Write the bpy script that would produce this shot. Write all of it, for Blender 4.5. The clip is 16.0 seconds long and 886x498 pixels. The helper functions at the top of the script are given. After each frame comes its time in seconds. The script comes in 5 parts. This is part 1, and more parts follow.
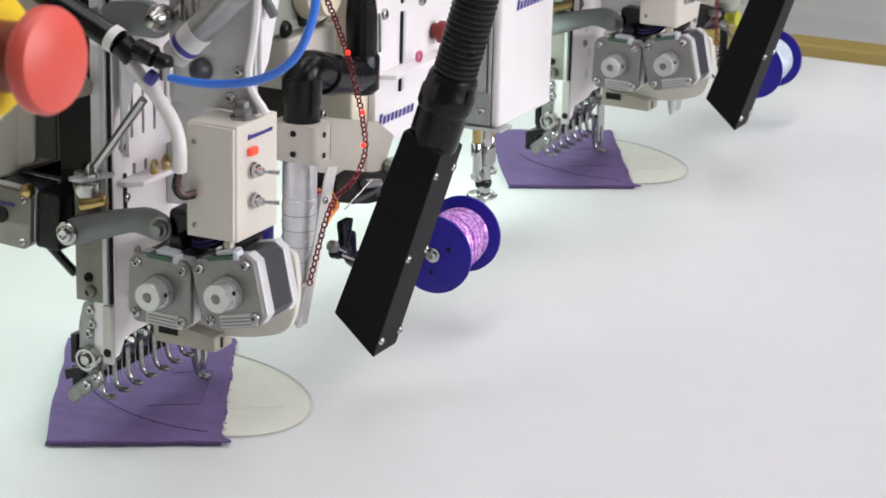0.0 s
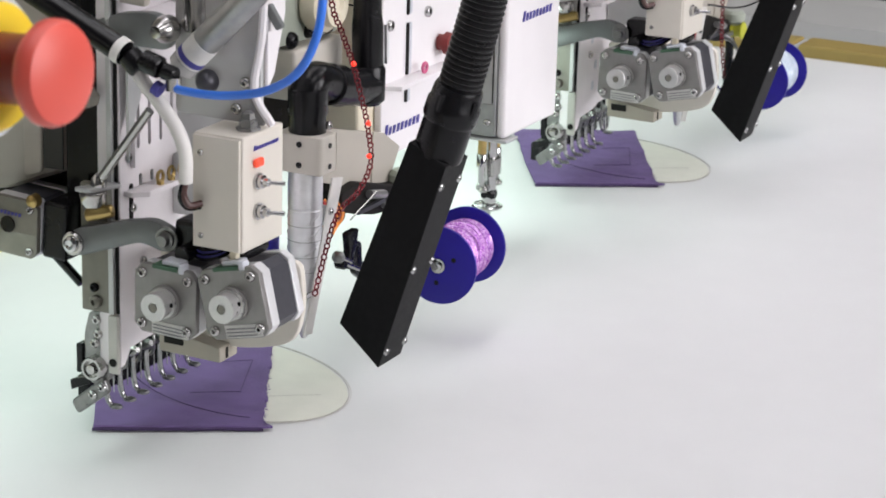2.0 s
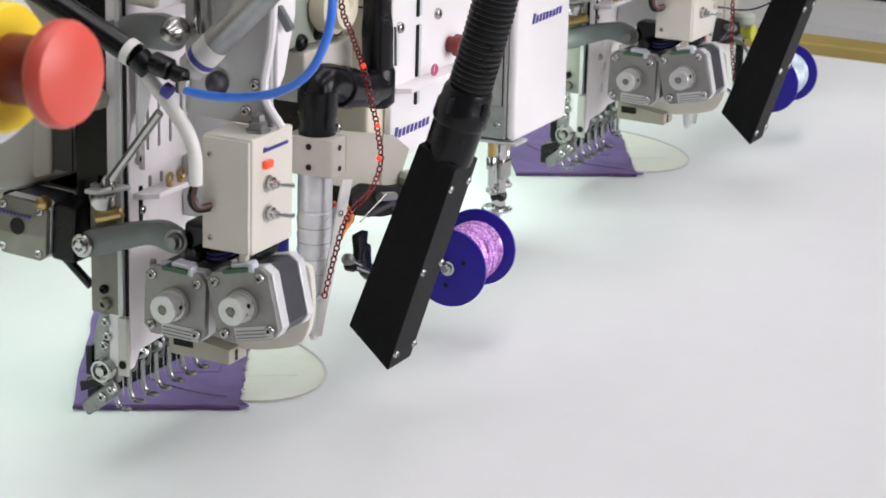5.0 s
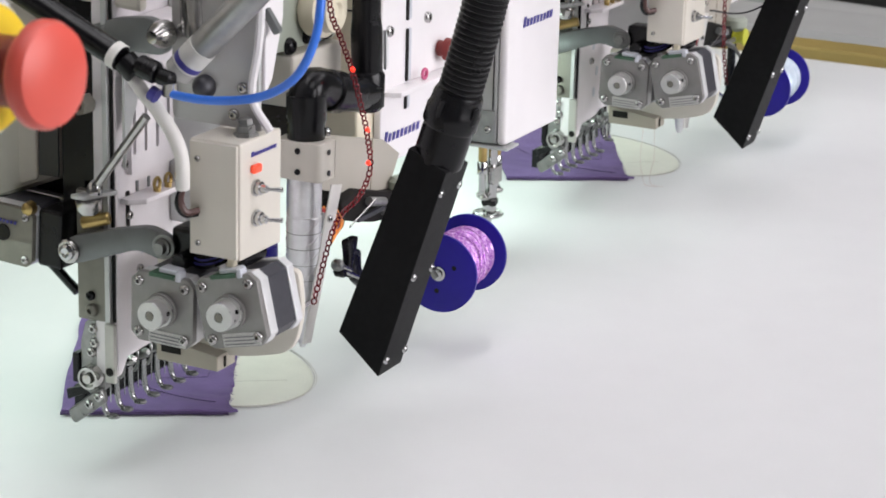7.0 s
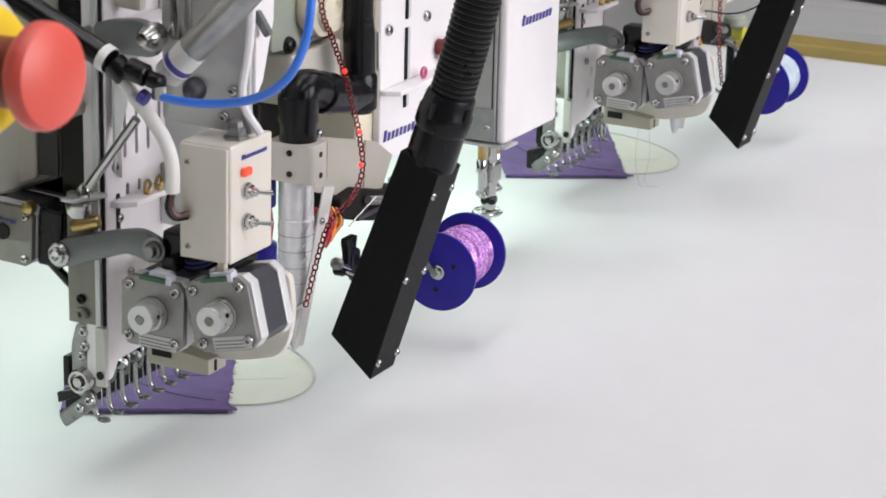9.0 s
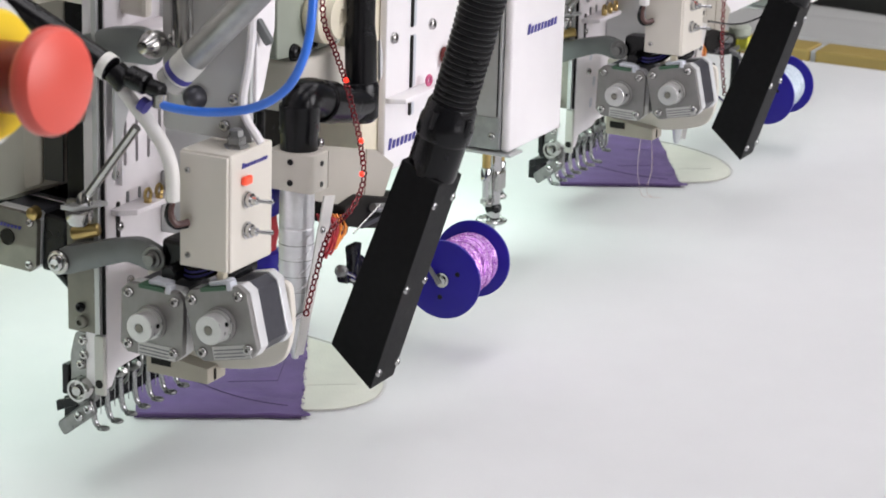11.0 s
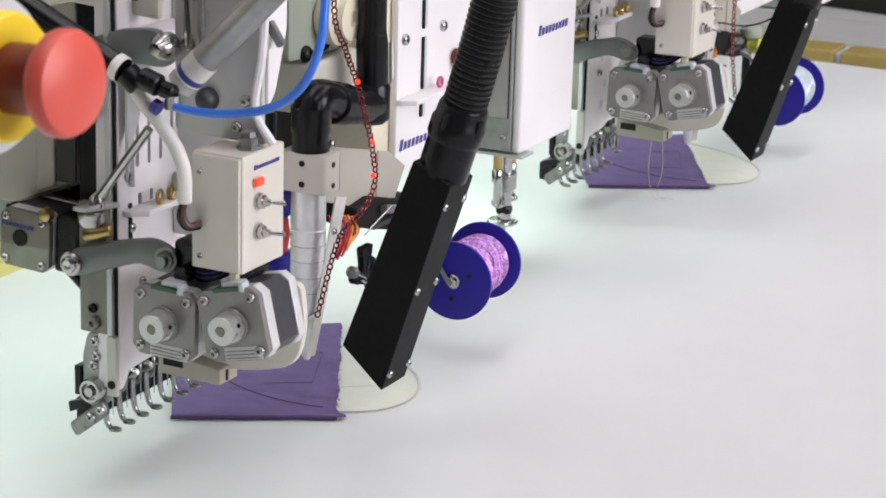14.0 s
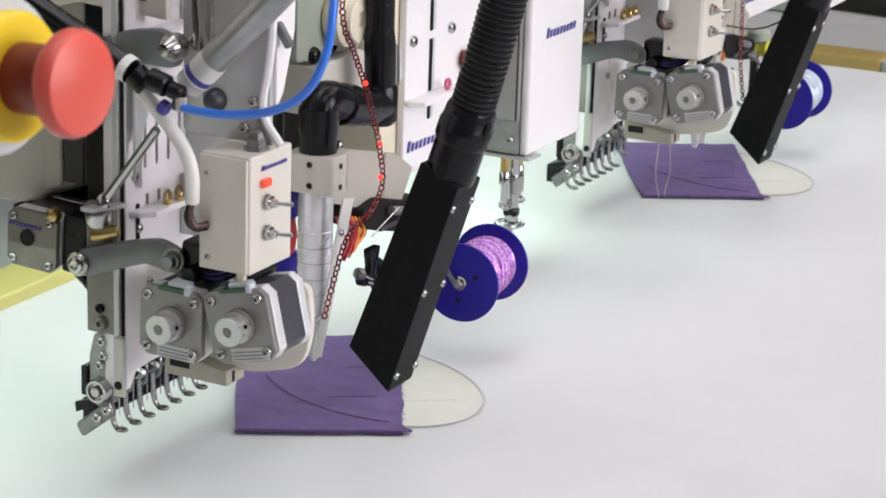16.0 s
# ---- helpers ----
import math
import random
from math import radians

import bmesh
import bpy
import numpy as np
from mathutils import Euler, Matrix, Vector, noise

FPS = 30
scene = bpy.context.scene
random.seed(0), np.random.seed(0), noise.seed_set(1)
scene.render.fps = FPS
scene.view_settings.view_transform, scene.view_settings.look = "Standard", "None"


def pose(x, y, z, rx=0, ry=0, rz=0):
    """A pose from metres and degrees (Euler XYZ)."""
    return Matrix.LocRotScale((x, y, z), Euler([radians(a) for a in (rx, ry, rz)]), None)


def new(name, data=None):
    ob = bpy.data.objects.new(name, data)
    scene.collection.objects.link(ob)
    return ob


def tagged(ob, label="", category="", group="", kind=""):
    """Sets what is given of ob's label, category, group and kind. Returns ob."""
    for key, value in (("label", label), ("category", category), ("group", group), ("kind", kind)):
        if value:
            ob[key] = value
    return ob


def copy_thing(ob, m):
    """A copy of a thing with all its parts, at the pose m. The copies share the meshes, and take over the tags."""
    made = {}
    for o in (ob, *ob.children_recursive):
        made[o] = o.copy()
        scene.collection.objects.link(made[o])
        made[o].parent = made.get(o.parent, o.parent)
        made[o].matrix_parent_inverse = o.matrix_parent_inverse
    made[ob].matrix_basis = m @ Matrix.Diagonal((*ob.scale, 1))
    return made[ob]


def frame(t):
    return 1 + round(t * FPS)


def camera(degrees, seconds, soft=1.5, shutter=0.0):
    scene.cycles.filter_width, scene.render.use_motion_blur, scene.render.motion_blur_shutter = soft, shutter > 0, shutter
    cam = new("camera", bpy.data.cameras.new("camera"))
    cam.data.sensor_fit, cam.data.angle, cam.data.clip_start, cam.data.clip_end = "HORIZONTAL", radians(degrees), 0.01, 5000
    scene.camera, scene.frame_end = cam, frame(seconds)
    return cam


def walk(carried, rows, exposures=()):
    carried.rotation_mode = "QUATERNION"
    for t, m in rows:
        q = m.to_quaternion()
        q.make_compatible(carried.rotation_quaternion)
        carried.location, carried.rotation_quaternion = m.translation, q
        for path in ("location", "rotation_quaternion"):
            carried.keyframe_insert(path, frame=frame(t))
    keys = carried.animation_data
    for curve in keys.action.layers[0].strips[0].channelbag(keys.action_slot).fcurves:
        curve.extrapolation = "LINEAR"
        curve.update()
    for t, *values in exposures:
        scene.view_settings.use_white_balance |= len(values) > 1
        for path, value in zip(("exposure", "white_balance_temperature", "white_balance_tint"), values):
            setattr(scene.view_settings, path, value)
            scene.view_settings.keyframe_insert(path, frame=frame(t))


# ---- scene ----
cam = camera(20.965, 16.0, soft=1.8)
cam.data.dof.use_dof = True
cam.data.dof.focus_distance = 1.60
cam.data.dof.aperture_fstop = 30.0


def view(x, y, z, yaw, down, roll):
    """Camera pose from its place, heading from +x, downward tilt and lean."""
    m = Matrix.Translation((x, y, z)) @ Matrix.Rotation(radians(yaw - 90), 4, "Z")
    return m @ Matrix.Rotation(radians(90 - down), 4, "X") @ Matrix.Rotation(radians(roll), 4, "Z")


walk(cam, [
    (0.0, view(-1.1172, -0.7288, 0.5761, 26.028, 17.349, 1.489)),
    (0.5, view(-1.1200, -0.7306, 0.5798, 26.007, 17.367, 1.642)),
    (1.0, view(-1.1192, -0.7303, 0.5776, 26.062, 17.216, 1.574)),
    (1.5, view(-1.1191, -0.7303, 0.5765, 26.109, 17.132, 1.498)),
    (2.0, view(-1.1202, -0.7313, 0.5789, 26.196, 17.146, 1.621)),
    (2.5, view(-1.1196, -0.7301, 0.5784, 26.243, 17.119, 1.587)),
    (3.0, view(-1.1203, -0.7299, 0.5765, 26.299, 17.039, 1.497)),
    (3.5, view(-1.1193, -0.7309, 0.5774, 26.402, 17.063, 1.559)),
    (4.0, view(-1.1192, -0.7306, 0.5779, 26.435, 17.083, 1.589)),
    (6.5, view(-1.1109, -0.7277, 0.5746, 26.334, 16.965, 1.498)),
    (7.0, view(-1.1063, -0.7251, 0.5715, 26.230, 16.874, 1.472)),
    (7.5, view(-1.1072, -0.7262, 0.5738, 26.206, 16.942, 1.537)),
    (8.0, view(-1.1072, -0.7266, 0.5705, 26.219, 16.841, 1.376)),
    (8.5, view(-1.1087, -0.7286, 0.5741, 26.270, 16.950, 1.432)),
    (9.0, view(-1.1073, -0.7263, 0.5737, 26.232, 16.965, 1.454)),
    (11.5, view(-1.1085, -0.7259, 0.5731, 26.412, 16.691, 1.781)),
    (12.0, view(-1.1040, -0.7258, 0.5729, 26.579, 16.683, 1.750)),
    (12.5, view(-1.1075, -0.7257, 0.5724, 26.579, 16.620, 1.642)),
    (13.0, view(-1.1111, -0.7261, 0.5739, 26.520, 16.671, 1.674)),
    (13.5, view(-1.1114, -0.7265, 0.5738, 26.537, 16.703, 1.645)),
    (14.0, view(-1.1113, -0.7266, 0.5740, 26.571, 16.730, 1.645)),
    (14.5, view(-1.1110, -0.7262, 0.5737, 26.605, 16.731, 1.650)),
    (15.0, view(-1.1106, -0.7262, 0.5747, 26.668, 16.765, 1.714)),
    (15.5, view(-1.1112, -0.7258, 0.5736, 26.674, 16.708, 1.768)),
    (16.0, view(-1.1110, -0.7257, 0.5737, 26.725, 16.686, 1.860)),
])

# ---- light ----
P = 0.6943  # spacing of the alike heads along the beam

world = bpy.data.worlds.new("hall_air")
scene.world = world
world.use_nodes = True
world.node_tree.nodes["Background"].inputs[0].default_value = (0.62, 0.64, 0.68, 1)
world.node_tree.nodes["Background"].inputs[1].default_value = 0.1
scene.view_settings.exposure = 0.0


def area_lamp(name, m, sx, sy, watts, colour):
    data = bpy.data.lights.new(name, "AREA")
    data.shape, data.size, data.size_y = "RECTANGLE", sx, sy
    data.energy, data.color = watts, colour
    ob = new(name, data)
    ob.matrix_basis = m
    return ob


CEILING_LAMPS = [(-0.6, -1.9), (1.6, -1.9), (-0.6, 0.1), (1.6, 0.1), (3.4, -1.0)]
for lx, ly in CEILING_LAMPS:
    area_lamp("ceiling_lamp", pose(lx, ly, 2.55), 2.4, 1.1, 12.8 if lx < 3 else 6.0, (0.985, 0.945, 1.0))
# added front fill that brightens the faces towards -y; no known source
area_lamp("window_light", pose(0.5, -5.0, 1.55, 90, 0, 0), 4.2, 2.1, 147, (0.985, 0.945, 1.0))
# added mint fill for the far head's side plates, without a lamp body
area_lamp("side_work_light", pose(0.655, 0.145, 0.130, 0, -55, 0), 0.05, 0.09, 0.16, (0.80, 1.0, 0.91))
area_lamp("work_light", pose(0.1, 0.275, 0.150), 2.4, 0.34, 2.9, (0.80, 1.0, 0.91))

# ---- materials ----
def rgb(h):
    return (h[0], h[1], h[2], 1)


def material(name, colour, rough=0.5, metal=0.0, vary=0.08, scale=60.0, bump=0.0, bump_scale=300.0, coat=0.0, emit=None, trans=0.0, spots=0.0, spec=0.5):
    mat = bpy.data.materials.new(name)
    mat.use_nodes = True
    nt = mat.node_tree
    b = nt.nodes["Principled BSDF"]
    b.inputs["Roughness"].default_value = rough
    b.inputs["Metallic"].default_value = metal
    b.inputs["Specular IOR Level"].default_value = spec
    b.inputs["Coat Weight"].default_value = coat
    b.inputs["Transmission Weight"].default_value = trans
    tc = nt.nodes.new("ShaderNodeTexCoord")
    n1 = nt.nodes.new("ShaderNodeTexNoise")
    n1.inputs["Scale"].default_value = scale
    n1.inputs["Detail"].default_value = 5
    nt.links.new(tc.outputs["Object"], n1.inputs["Vector"])
    ramp = nt.nodes.new("ShaderNodeValToRGB")
    lo = [max(0, c * (1 - vary)) for c in colour]
    hi = [min(1, c * (1 + vary)) for c in colour]
    ramp.color_ramp.elements[0].position, ramp.color_ramp.elements[1].position = 0.3, 0.7
    ramp.color_ramp.elements[0].color, ramp.color_ramp.elements[1].color = rgb(lo), rgb(hi)
    nt.links.new(n1.outputs["Fac"], ramp.inputs["Fac"])
    out = ramp.outputs["Color"]
    if spots:
        n2 = nt.nodes.new("ShaderNodeTexNoise")
        n2.inputs["Scale"].default_value = scale * 0.18
        n2.inputs["Detail"].default_value = 3
        nt.links.new(tc.outputs["Object"], n2.inputs["Vector"])
        r2 = nt.nodes.new("ShaderNodeValToRGB")
        r2.color_ramp.elements[0].position, r2.color_ramp.elements[1].position = 0.35, 0.65
        r2.color_ramp.elements[0].color, r2.color_ramp.elements[1].color = rgb([1 - spots] * 3), rgb([1] * 3)
        nt.links.new(n2.outputs["Fac"], r2.inputs["Fac"])
        mix = nt.nodes.new("ShaderNodeMix")
        mix.data_type, mix.blend_type = "RGBA", "MULTIPLY"
        mix.inputs[0].default_value = 1.0
        nt.links.new(out, mix.inputs[6])
        nt.links.new(r2.outputs["Color"], mix.inputs[7])
        out = mix.outputs[2]
    nt.links.new(out, b.inputs["Base Color"])
    rr = nt.nodes.new("ShaderNodeMapRange")
    rr.inputs[3].default_value, rr.inputs[4].default_value = max(0.02, rough - 0.08), min(1, rough + 0.08)
    nt.links.new(n1.outputs["Fac"], rr.inputs[0])
    nt.links.new(rr.outputs[0], b.inputs["Roughness"])
    if bump:
        n3 = nt.nodes.new("ShaderNodeTexNoise")
        n3.inputs["Scale"].default_value = bump_scale
        n3.inputs["Detail"].default_value = 4
        nt.links.new(tc.outputs["Object"], n3.inputs["Vector"])
        bp = nt.nodes.new("ShaderNodeBump")
        bp.inputs["Strength"].default_value = bump
        bp.inputs["Distance"].default_value = 0.001
        nt.links.new(n3.outputs["Fac"], bp.inputs["Height"])
        nt.links.new(bp.outputs[0], b.inputs["Normal"])
    if emit:
        b.inputs["Emission Color"].default_value = rgb(emit[:3])
        b.inputs["Emission Strength"].default_value = emit[3]
    return mat


CREAM = material("cream_paint", (0.66, 0.62, 0.55), 0.42, vary=0.03, scale=40, bump=0.08, bump_scale=900, spots=0.06)
GREEN = material("grey_green_paint", (0.33, 0.36, 0.30), 0.45, vary=0.05, scale=40, spots=0.1)
KHAKI = material("khaki_paint", (0.36, 0.33, 0.27), 0.45, vary=0.04, scale=60, bump=0.08, bump_scale=900)
WHITE = material("white_paint", (0.80, 0.77, 0.78), 0.38, vary=0.02, scale=30, spots=0.05)
CASE = material("worn_white_plate", (0.82, 0.78, 0.80), 0.42, vary=0.04, scale=45, spots=0.14)
PLATE = material("brushed_steel_plate", (0.36, 0.365, 0.36), 0.36, metal=0.75, vary=0.1, scale=140, bump=0.05, bump_scale=700, spots=0.15)
OLIVE = material("dull_grey_plate", (0.22, 0.21, 0.18), 0.42, metal=0.5, vary=0.1, scale=90, spots=0.2)
LEVER = material("grey_cast_lever", (0.175, 0.185, 0.185), 0.42, metal=0.4, vary=0.06, scale=120, bump=0.1, bump_scale=900)
MOTOR = material("grey_motor_face", (0.25, 0.242, 0.235), 0.40, metal=0.55, vary=0.07, scale=150, bump=0.12, bump_scale=1200)
LAMI = material("dark_motor_core", (0.062, 0.062, 0.074), 0.4, metal=0.4, vary=0.1, scale=200)
SILVER = material("silver_edge", (0.74, 0.74, 0.75), 0.4, metal=0.5, vary=0.04, scale=90)
ALU = material("turned_aluminium", (0.80, 0.80, 0.82), 0.32, metal=0.7, vary=0.05, scale=200, spots=0.08)
CHROME = material("chrome", (0.50, 0.50, 0.50), 0.10, metal=1.0, vary=0.04, scale=90)
STEEL = material("satin_steel", (0.46, 0.45, 0.44), 0.20, metal=1.0, vary=0.08, scale=150)
# cream paint darkened: the shade on arm and bracket is in the colour
CREAM_SHADE = material("shaded_cream_paint", (0.40, 0.37, 0.32), 0.45, vary=0.04, scale=40, spots=0.12)
BRASS = material("brass", (0.48, 0.35, 0.14), 0.32, metal=1.0, vary=0.08, scale=120)
BLACK = material("black_plastic", (0.006, 0.006, 0.007), 0.25, vary=0.2, scale=120, bump=0.06, bump_scale=900, spec=0.26)
NOZZLE = material("black_coated_sheet", (0.0075, 0.0075, 0.008), 0.48, vary=0.2, scale=180, bump=0.12, bump_scale=1600, spec=0.09)
RUBBER = material("black_hose_rubber", (0.008, 0.008, 0.0085), 0.3, vary=0.2, scale=120, spec=0.3)
BLUE = material("dark_blue_plastic", (0.016, 0.010, 0.25), 0.36, vary=0.08, scale=50, spec=0.3)
HOSE = material("blue_hose", (0.03, 0.17, 0.72), 0.3, vary=0.05, scale=50, coat=0.3)
RED = material("red_plastic", (0.66, 0.095, 0.07), 0.4, vary=0.04, scale=30)
DARKRED = material("dark_red_plastic", (0.17, 0.012, 0.010), 0.4, vary=0.05, scale=30)
YELLOW = material("yellow_plastic", (0.85, 0.60, 0.02), 0.42, vary=0.04, scale=30)
RIM = material("pale_grey_plastic", (0.55, 0.57, 0.62), 0.4, vary=0.04, scale=30)
OCHRE = material("ochre_rail_paint", (0.36, 0.26, 0.075), 0.5, vary=0.06, scale=20, spots=0.15)
BLADE = material("worn_steel", (0.27, 0.27, 0.265), 0.30, metal=0.8, vary=0.15, scale=160, bump=0.08, bump_scale=800, spots=0.25)
WORN = material("worn_chrome", (0.36, 0.36, 0.365), 0.22, metal=0.95, vary=0.12, scale=300)
TYPE = material("pale_type_label", (0.60, 0.59, 0.57), 0.5, vary=0.05, scale=200)
RECESS_DARK = material("recess_dark", (0.018, 0.017, 0.015), 0.45, vary=0.06, scale=40)
EDGE = material("pale_khaki_plate", (0.52, 0.51, 0.47), 0.40, metal=0.25, vary=0.06, scale=80, spots=0.15)
PULLEY = material("turned_pulley_steel", (0.52, 0.515, 0.505), 0.30, metal=0.6, vary=0.05, scale=200)
BAR = material("yellow_rail_paint", (0.66, 0.58, 0.20), 0.45, vary=0.05, scale=20, spots=0.1)
FABRIC = material("white_felt_fabric", (0.66, 0.66, 0.665), 0.9, vary=0.012, scale=25, bump=0.25, bump_scale=1400, spots=0.025)
UNDER = material("cream_underlay", (0.66, 0.655, 0.585), 0.9, vary=0.03, scale=60, bump=0.3, bump_scale=500)
STITCH = material("grey_stitch_thread", (0.46, 0.44, 0.40), 0.8, vary=0.3, scale=800)
PURPLE = material("purple_felt_cloth", (0.150, 0.096, 0.252), 0.9, vary=0.12, scale=45, bump=0.5, bump_scale=700, spots=0.12)
SEAM_AND_SHADE = material("dark_purple_thread_and_shade", (0.050, 0.028, 0.085), 0.9, vary=0.2, scale=500)
TUBE = material("white_sleeve", (0.72, 0.70, 0.67), 0.45, vary=0.05, scale=60, spots=0.12)
GUARD = material("smoky_clear_guard", (0.46, 0.45, 0.44), 0.2, vary=0.1, scale=12, coat=0.4, spots=0.2)
LABEL = material("printed_label", (0.66, 0.65, 0.62), 0.5, vary=0.04, scale=200)
INK = material("grey_print", (0.20, 0.20, 0.21), 0.6)
HOLE = material("dark_hole", (0.012, 0.011, 0.010), 0.7, spec=0.2)
SATIN = material("pale_satin_steel", (0.56, 0.57, 0.57), 0.42, metal=0.5, vary=0.05, scale=60, spots=0.12)
MARK = material("blue_print", (0.05, 0.045, 0.26), 0.5, vary=0.03)
LAMP = material("red_indicator", (0.80, 0.07, 0.03), 0.3, emit=(1.0, 0.10, 0.04, 0.35))
GLOW = material("lit_red_bead", (0.9, 0.05, 0.02), 0.3, emit=(1.0, 0.02, 0.008, 2.2))
BEAD = material("red_sequin", (0.15, 0.006, 0.012), 0.2, metal=0.3, vary=0.3, scale=300)
BROWN = material("dark_brown_wire", (0.07, 0.028, 0.024), 0.4, vary=0.1, scale=90)
ORANGE = material("orange_thread", (0.75, 0.26, 0.05), 0.5, vary=0.3, scale=300)
REDTH = material("red_thread", (0.40, 0.02, 0.03), 0.5, vary=0.3, scale=300)
THREAD = material("pale_thread", (0.62, 0.50, 0.47), 0.7, vary=0.1, scale=300)
PCB = material("green_board", (0.04, 0.11, 0.06), 0.5)
NYLON = material("cream_nylon", (0.72, 0.66, 0.52), 0.45, vary=0.05, scale=60)
LED = material("work_light_strip", (0.8, 1.0, 0.9), 0.4, emit=(0.78, 1.0, 0.9, 4.0))
CLOTH = material("grey_white_cloth", (0.40, 0.40, 0.385), 0.9, vary=0.03, scale=12, bump=0.2, bump_scale=600, spots=0.1)
TABLE = material("grey_table_top", (0.42, 0.43, 0.42), 0.5, vary=0.05, scale=6, spots=0.1)
FLOOR = material("grey_hall_floor", (0.16, 0.16, 0.155), 0.5, vary=0.1, scale=3, spots=0.2)
WALL = material("grey_hall_wall", (0.20, 0.20, 0.20), 0.7, vary=0.04, scale=2, spots=0.1)
PANEL = material("ceiling_lamp_cover", (0.9, 0.9, 0.9), 0.5, emit=(1, 1, 1, 3.0))
DARK = material("dark_fabric_roll", (0.03, 0.032, 0.028), 0.8, vary=0.2, scale=20)


def sparkle(name, base, flake):
    """Sequin tape: small flat flakes, each with its own tilt and tone; glints are painted as pale flakes."""
    mat = material(name, base, 0.22, metal=0.35, vary=0.2, scale=300)
    nt = mat.node_tree
    b = nt.nodes["Principled BSDF"]
    tc = nt.nodes.new("ShaderNodeTexCoord")
    v = nt.nodes.new("ShaderNodeTexVoronoi")
    v.inputs["Scale"].default_value = 950
    nt.links.new(tc.outputs["Object"], v.inputs["Vector"])
    mix = nt.nodes.new("ShaderNodeMix")
    mix.data_type = "RGBA"
    mix.inputs[6].default_value, mix.inputs[7].default_value = rgb(base), rgb(flake)
    sep = nt.nodes.new("ShaderNodeSeparateColor")
    nt.links.new(v.outputs["Color"], sep.inputs[0])
    nt.links.new(sep.outputs[0], mix.inputs[0])
    nt.links.new(mix.outputs[2], b.inputs["Base Color"])
    bp = nt.nodes.new("ShaderNodeBump")
    bp.inputs["Strength"].default_value, bp.inputs["Distance"].default_value = 0.9, 0.0015
    nt.links.new(sep.outputs[1], bp.inputs["Height"])
    nt.links.new(bp.outputs[0], b.inputs["Normal"])
    return mat


SEQ_PURPLE = sparkle("purple_sequin_tape", (0.36, 0.07, 0.50), (0.86, 0.55, 0.92))
SEQ_PALE = sparkle("pale_blue_sequin_tape", (0.55, 0.66, 0.78), (0.85, 0.9, 0.95))


def corrugate(mat):
    """Woven glove-like fine weave for cloth."""
    nt = mat.node_tree
    tc = nt.nodes.new("ShaderNodeTexCoord")
    w = nt.nodes.new("ShaderNodeTexWave")
    w.inputs["Scale"].default_value = 420
    w.inputs["Distortion"].default_value = 3
    nt.links.new(tc.outputs["Object"], w.inputs["Vector"])
    bp = nt.nodes.new("ShaderNodeBump")
    bp.inputs["Strength"].default_value, bp.inputs["Distance"].default_value = 0.25, 0.0006
    old = nt.nodes["Principled BSDF"].inputs["Normal"].links[0].from_socket
    nt.links.new(w.outputs["Fac"], bp.inputs["Height"])
    nt.links.new(old, bp.inputs["Normal"])
    nt.links.new(bp.outputs[0], nt.nodes["Principled BSDF"].inputs["Normal"])


corrugate(PURPLE)

# ---- mesh helpers ----
def part(name, bm, mat, parent=None, label="", smooth=False):
    me = bpy.data.meshes.new(name)
    bmesh.ops.recalc_face_normals(bm, faces=bm.faces[:])
    bm.to_mesh(me)
    bm.free()
    me.materials.append(mat)
    if smooth:
        for p in me.polygons:
            p.use_smooth = True
        me.set_sharp_from_angle(angle=radians(40))
    ob = new(name, me)
    ob.parent = parent
    if label:
        tagged(ob, label)
    return ob


def thing(name, label, category, group="", m=None):
    ob = new(name)
    ob.empty_display_size = 0.02
    if m is not None:
        ob.matrix_basis = m
    return tagged(ob, label, category, group)


def box(x0, x1, y0, y1, z0, z1, bev=0.0, bm=None, seg=2):
    own = bmesh.new()
    bmesh.ops.create_cube(own, size=1, matrix=Matrix.Translation(((x0 + x1) / 2, (y0 + y1) / 2, (z0 + z1) / 2)) @ Matrix.Diagonal((x1 - x0, y1 - y0, z1 - z0, 1)))
    if bev:
        bmesh.ops.bevel(own, geom=own.edges[:], offset=bev, segments=seg, affect="EDGES", profile=0.5)
    return join(bm, own)


def join(bm, own):
    if bm is None:
        return own
    me = bpy.data.meshes.new("tmp")
    own.to_mesh(me)
    own.free()
    bm.from_mesh(me)
    bpy.data.meshes.remove(me)
    return bm


def frame_of(d):
    d = Vector(d).normalized()
    a = d.orthogonal().normalized()
    return a, d.cross(a), d


def lathe(p0, p1, profile, seg=24, bm=None):
    """Turned body on the line p0-p1; profile rows: (share along, radius)."""
    bm = bm or bmesh.new()
    p0, p1 = Vector(p0), Vector(p1)
    a, b, d = frame_of(p1 - p0)
    rings = []
    for s, r in profile:
        c = p0 + (p1 - p0) * s
        rings.append([bm.verts.new(c + (a * math.cos(2 * math.pi * k / seg) + b * math.sin(2 * math.pi * k / seg)) * max(r, 1e-5)) for k in range(seg)])
    for u, v in zip(rings, rings[1:]):
        for k in range(seg):
            bm.faces.new((u[k], u[(k + 1) % seg], v[(k + 1) % seg], v[k]))
    bm.faces.new(rings[0][::-1])
    bm.faces.new(rings[-1])
    return bm


def rod(p0, p1, r, seg=16, bm=None, bev=0.0):
    L = (Vector(p1) - Vector(p0)).length
    e = min(bev / L, 0.4) if bev else 0
    prof = [(0, r - bev), (e, r), (1 - e, r), (1, r - bev)] if bev else [(0, r), (1, r)]
    return lathe(p0, p1, prof, seg, bm)


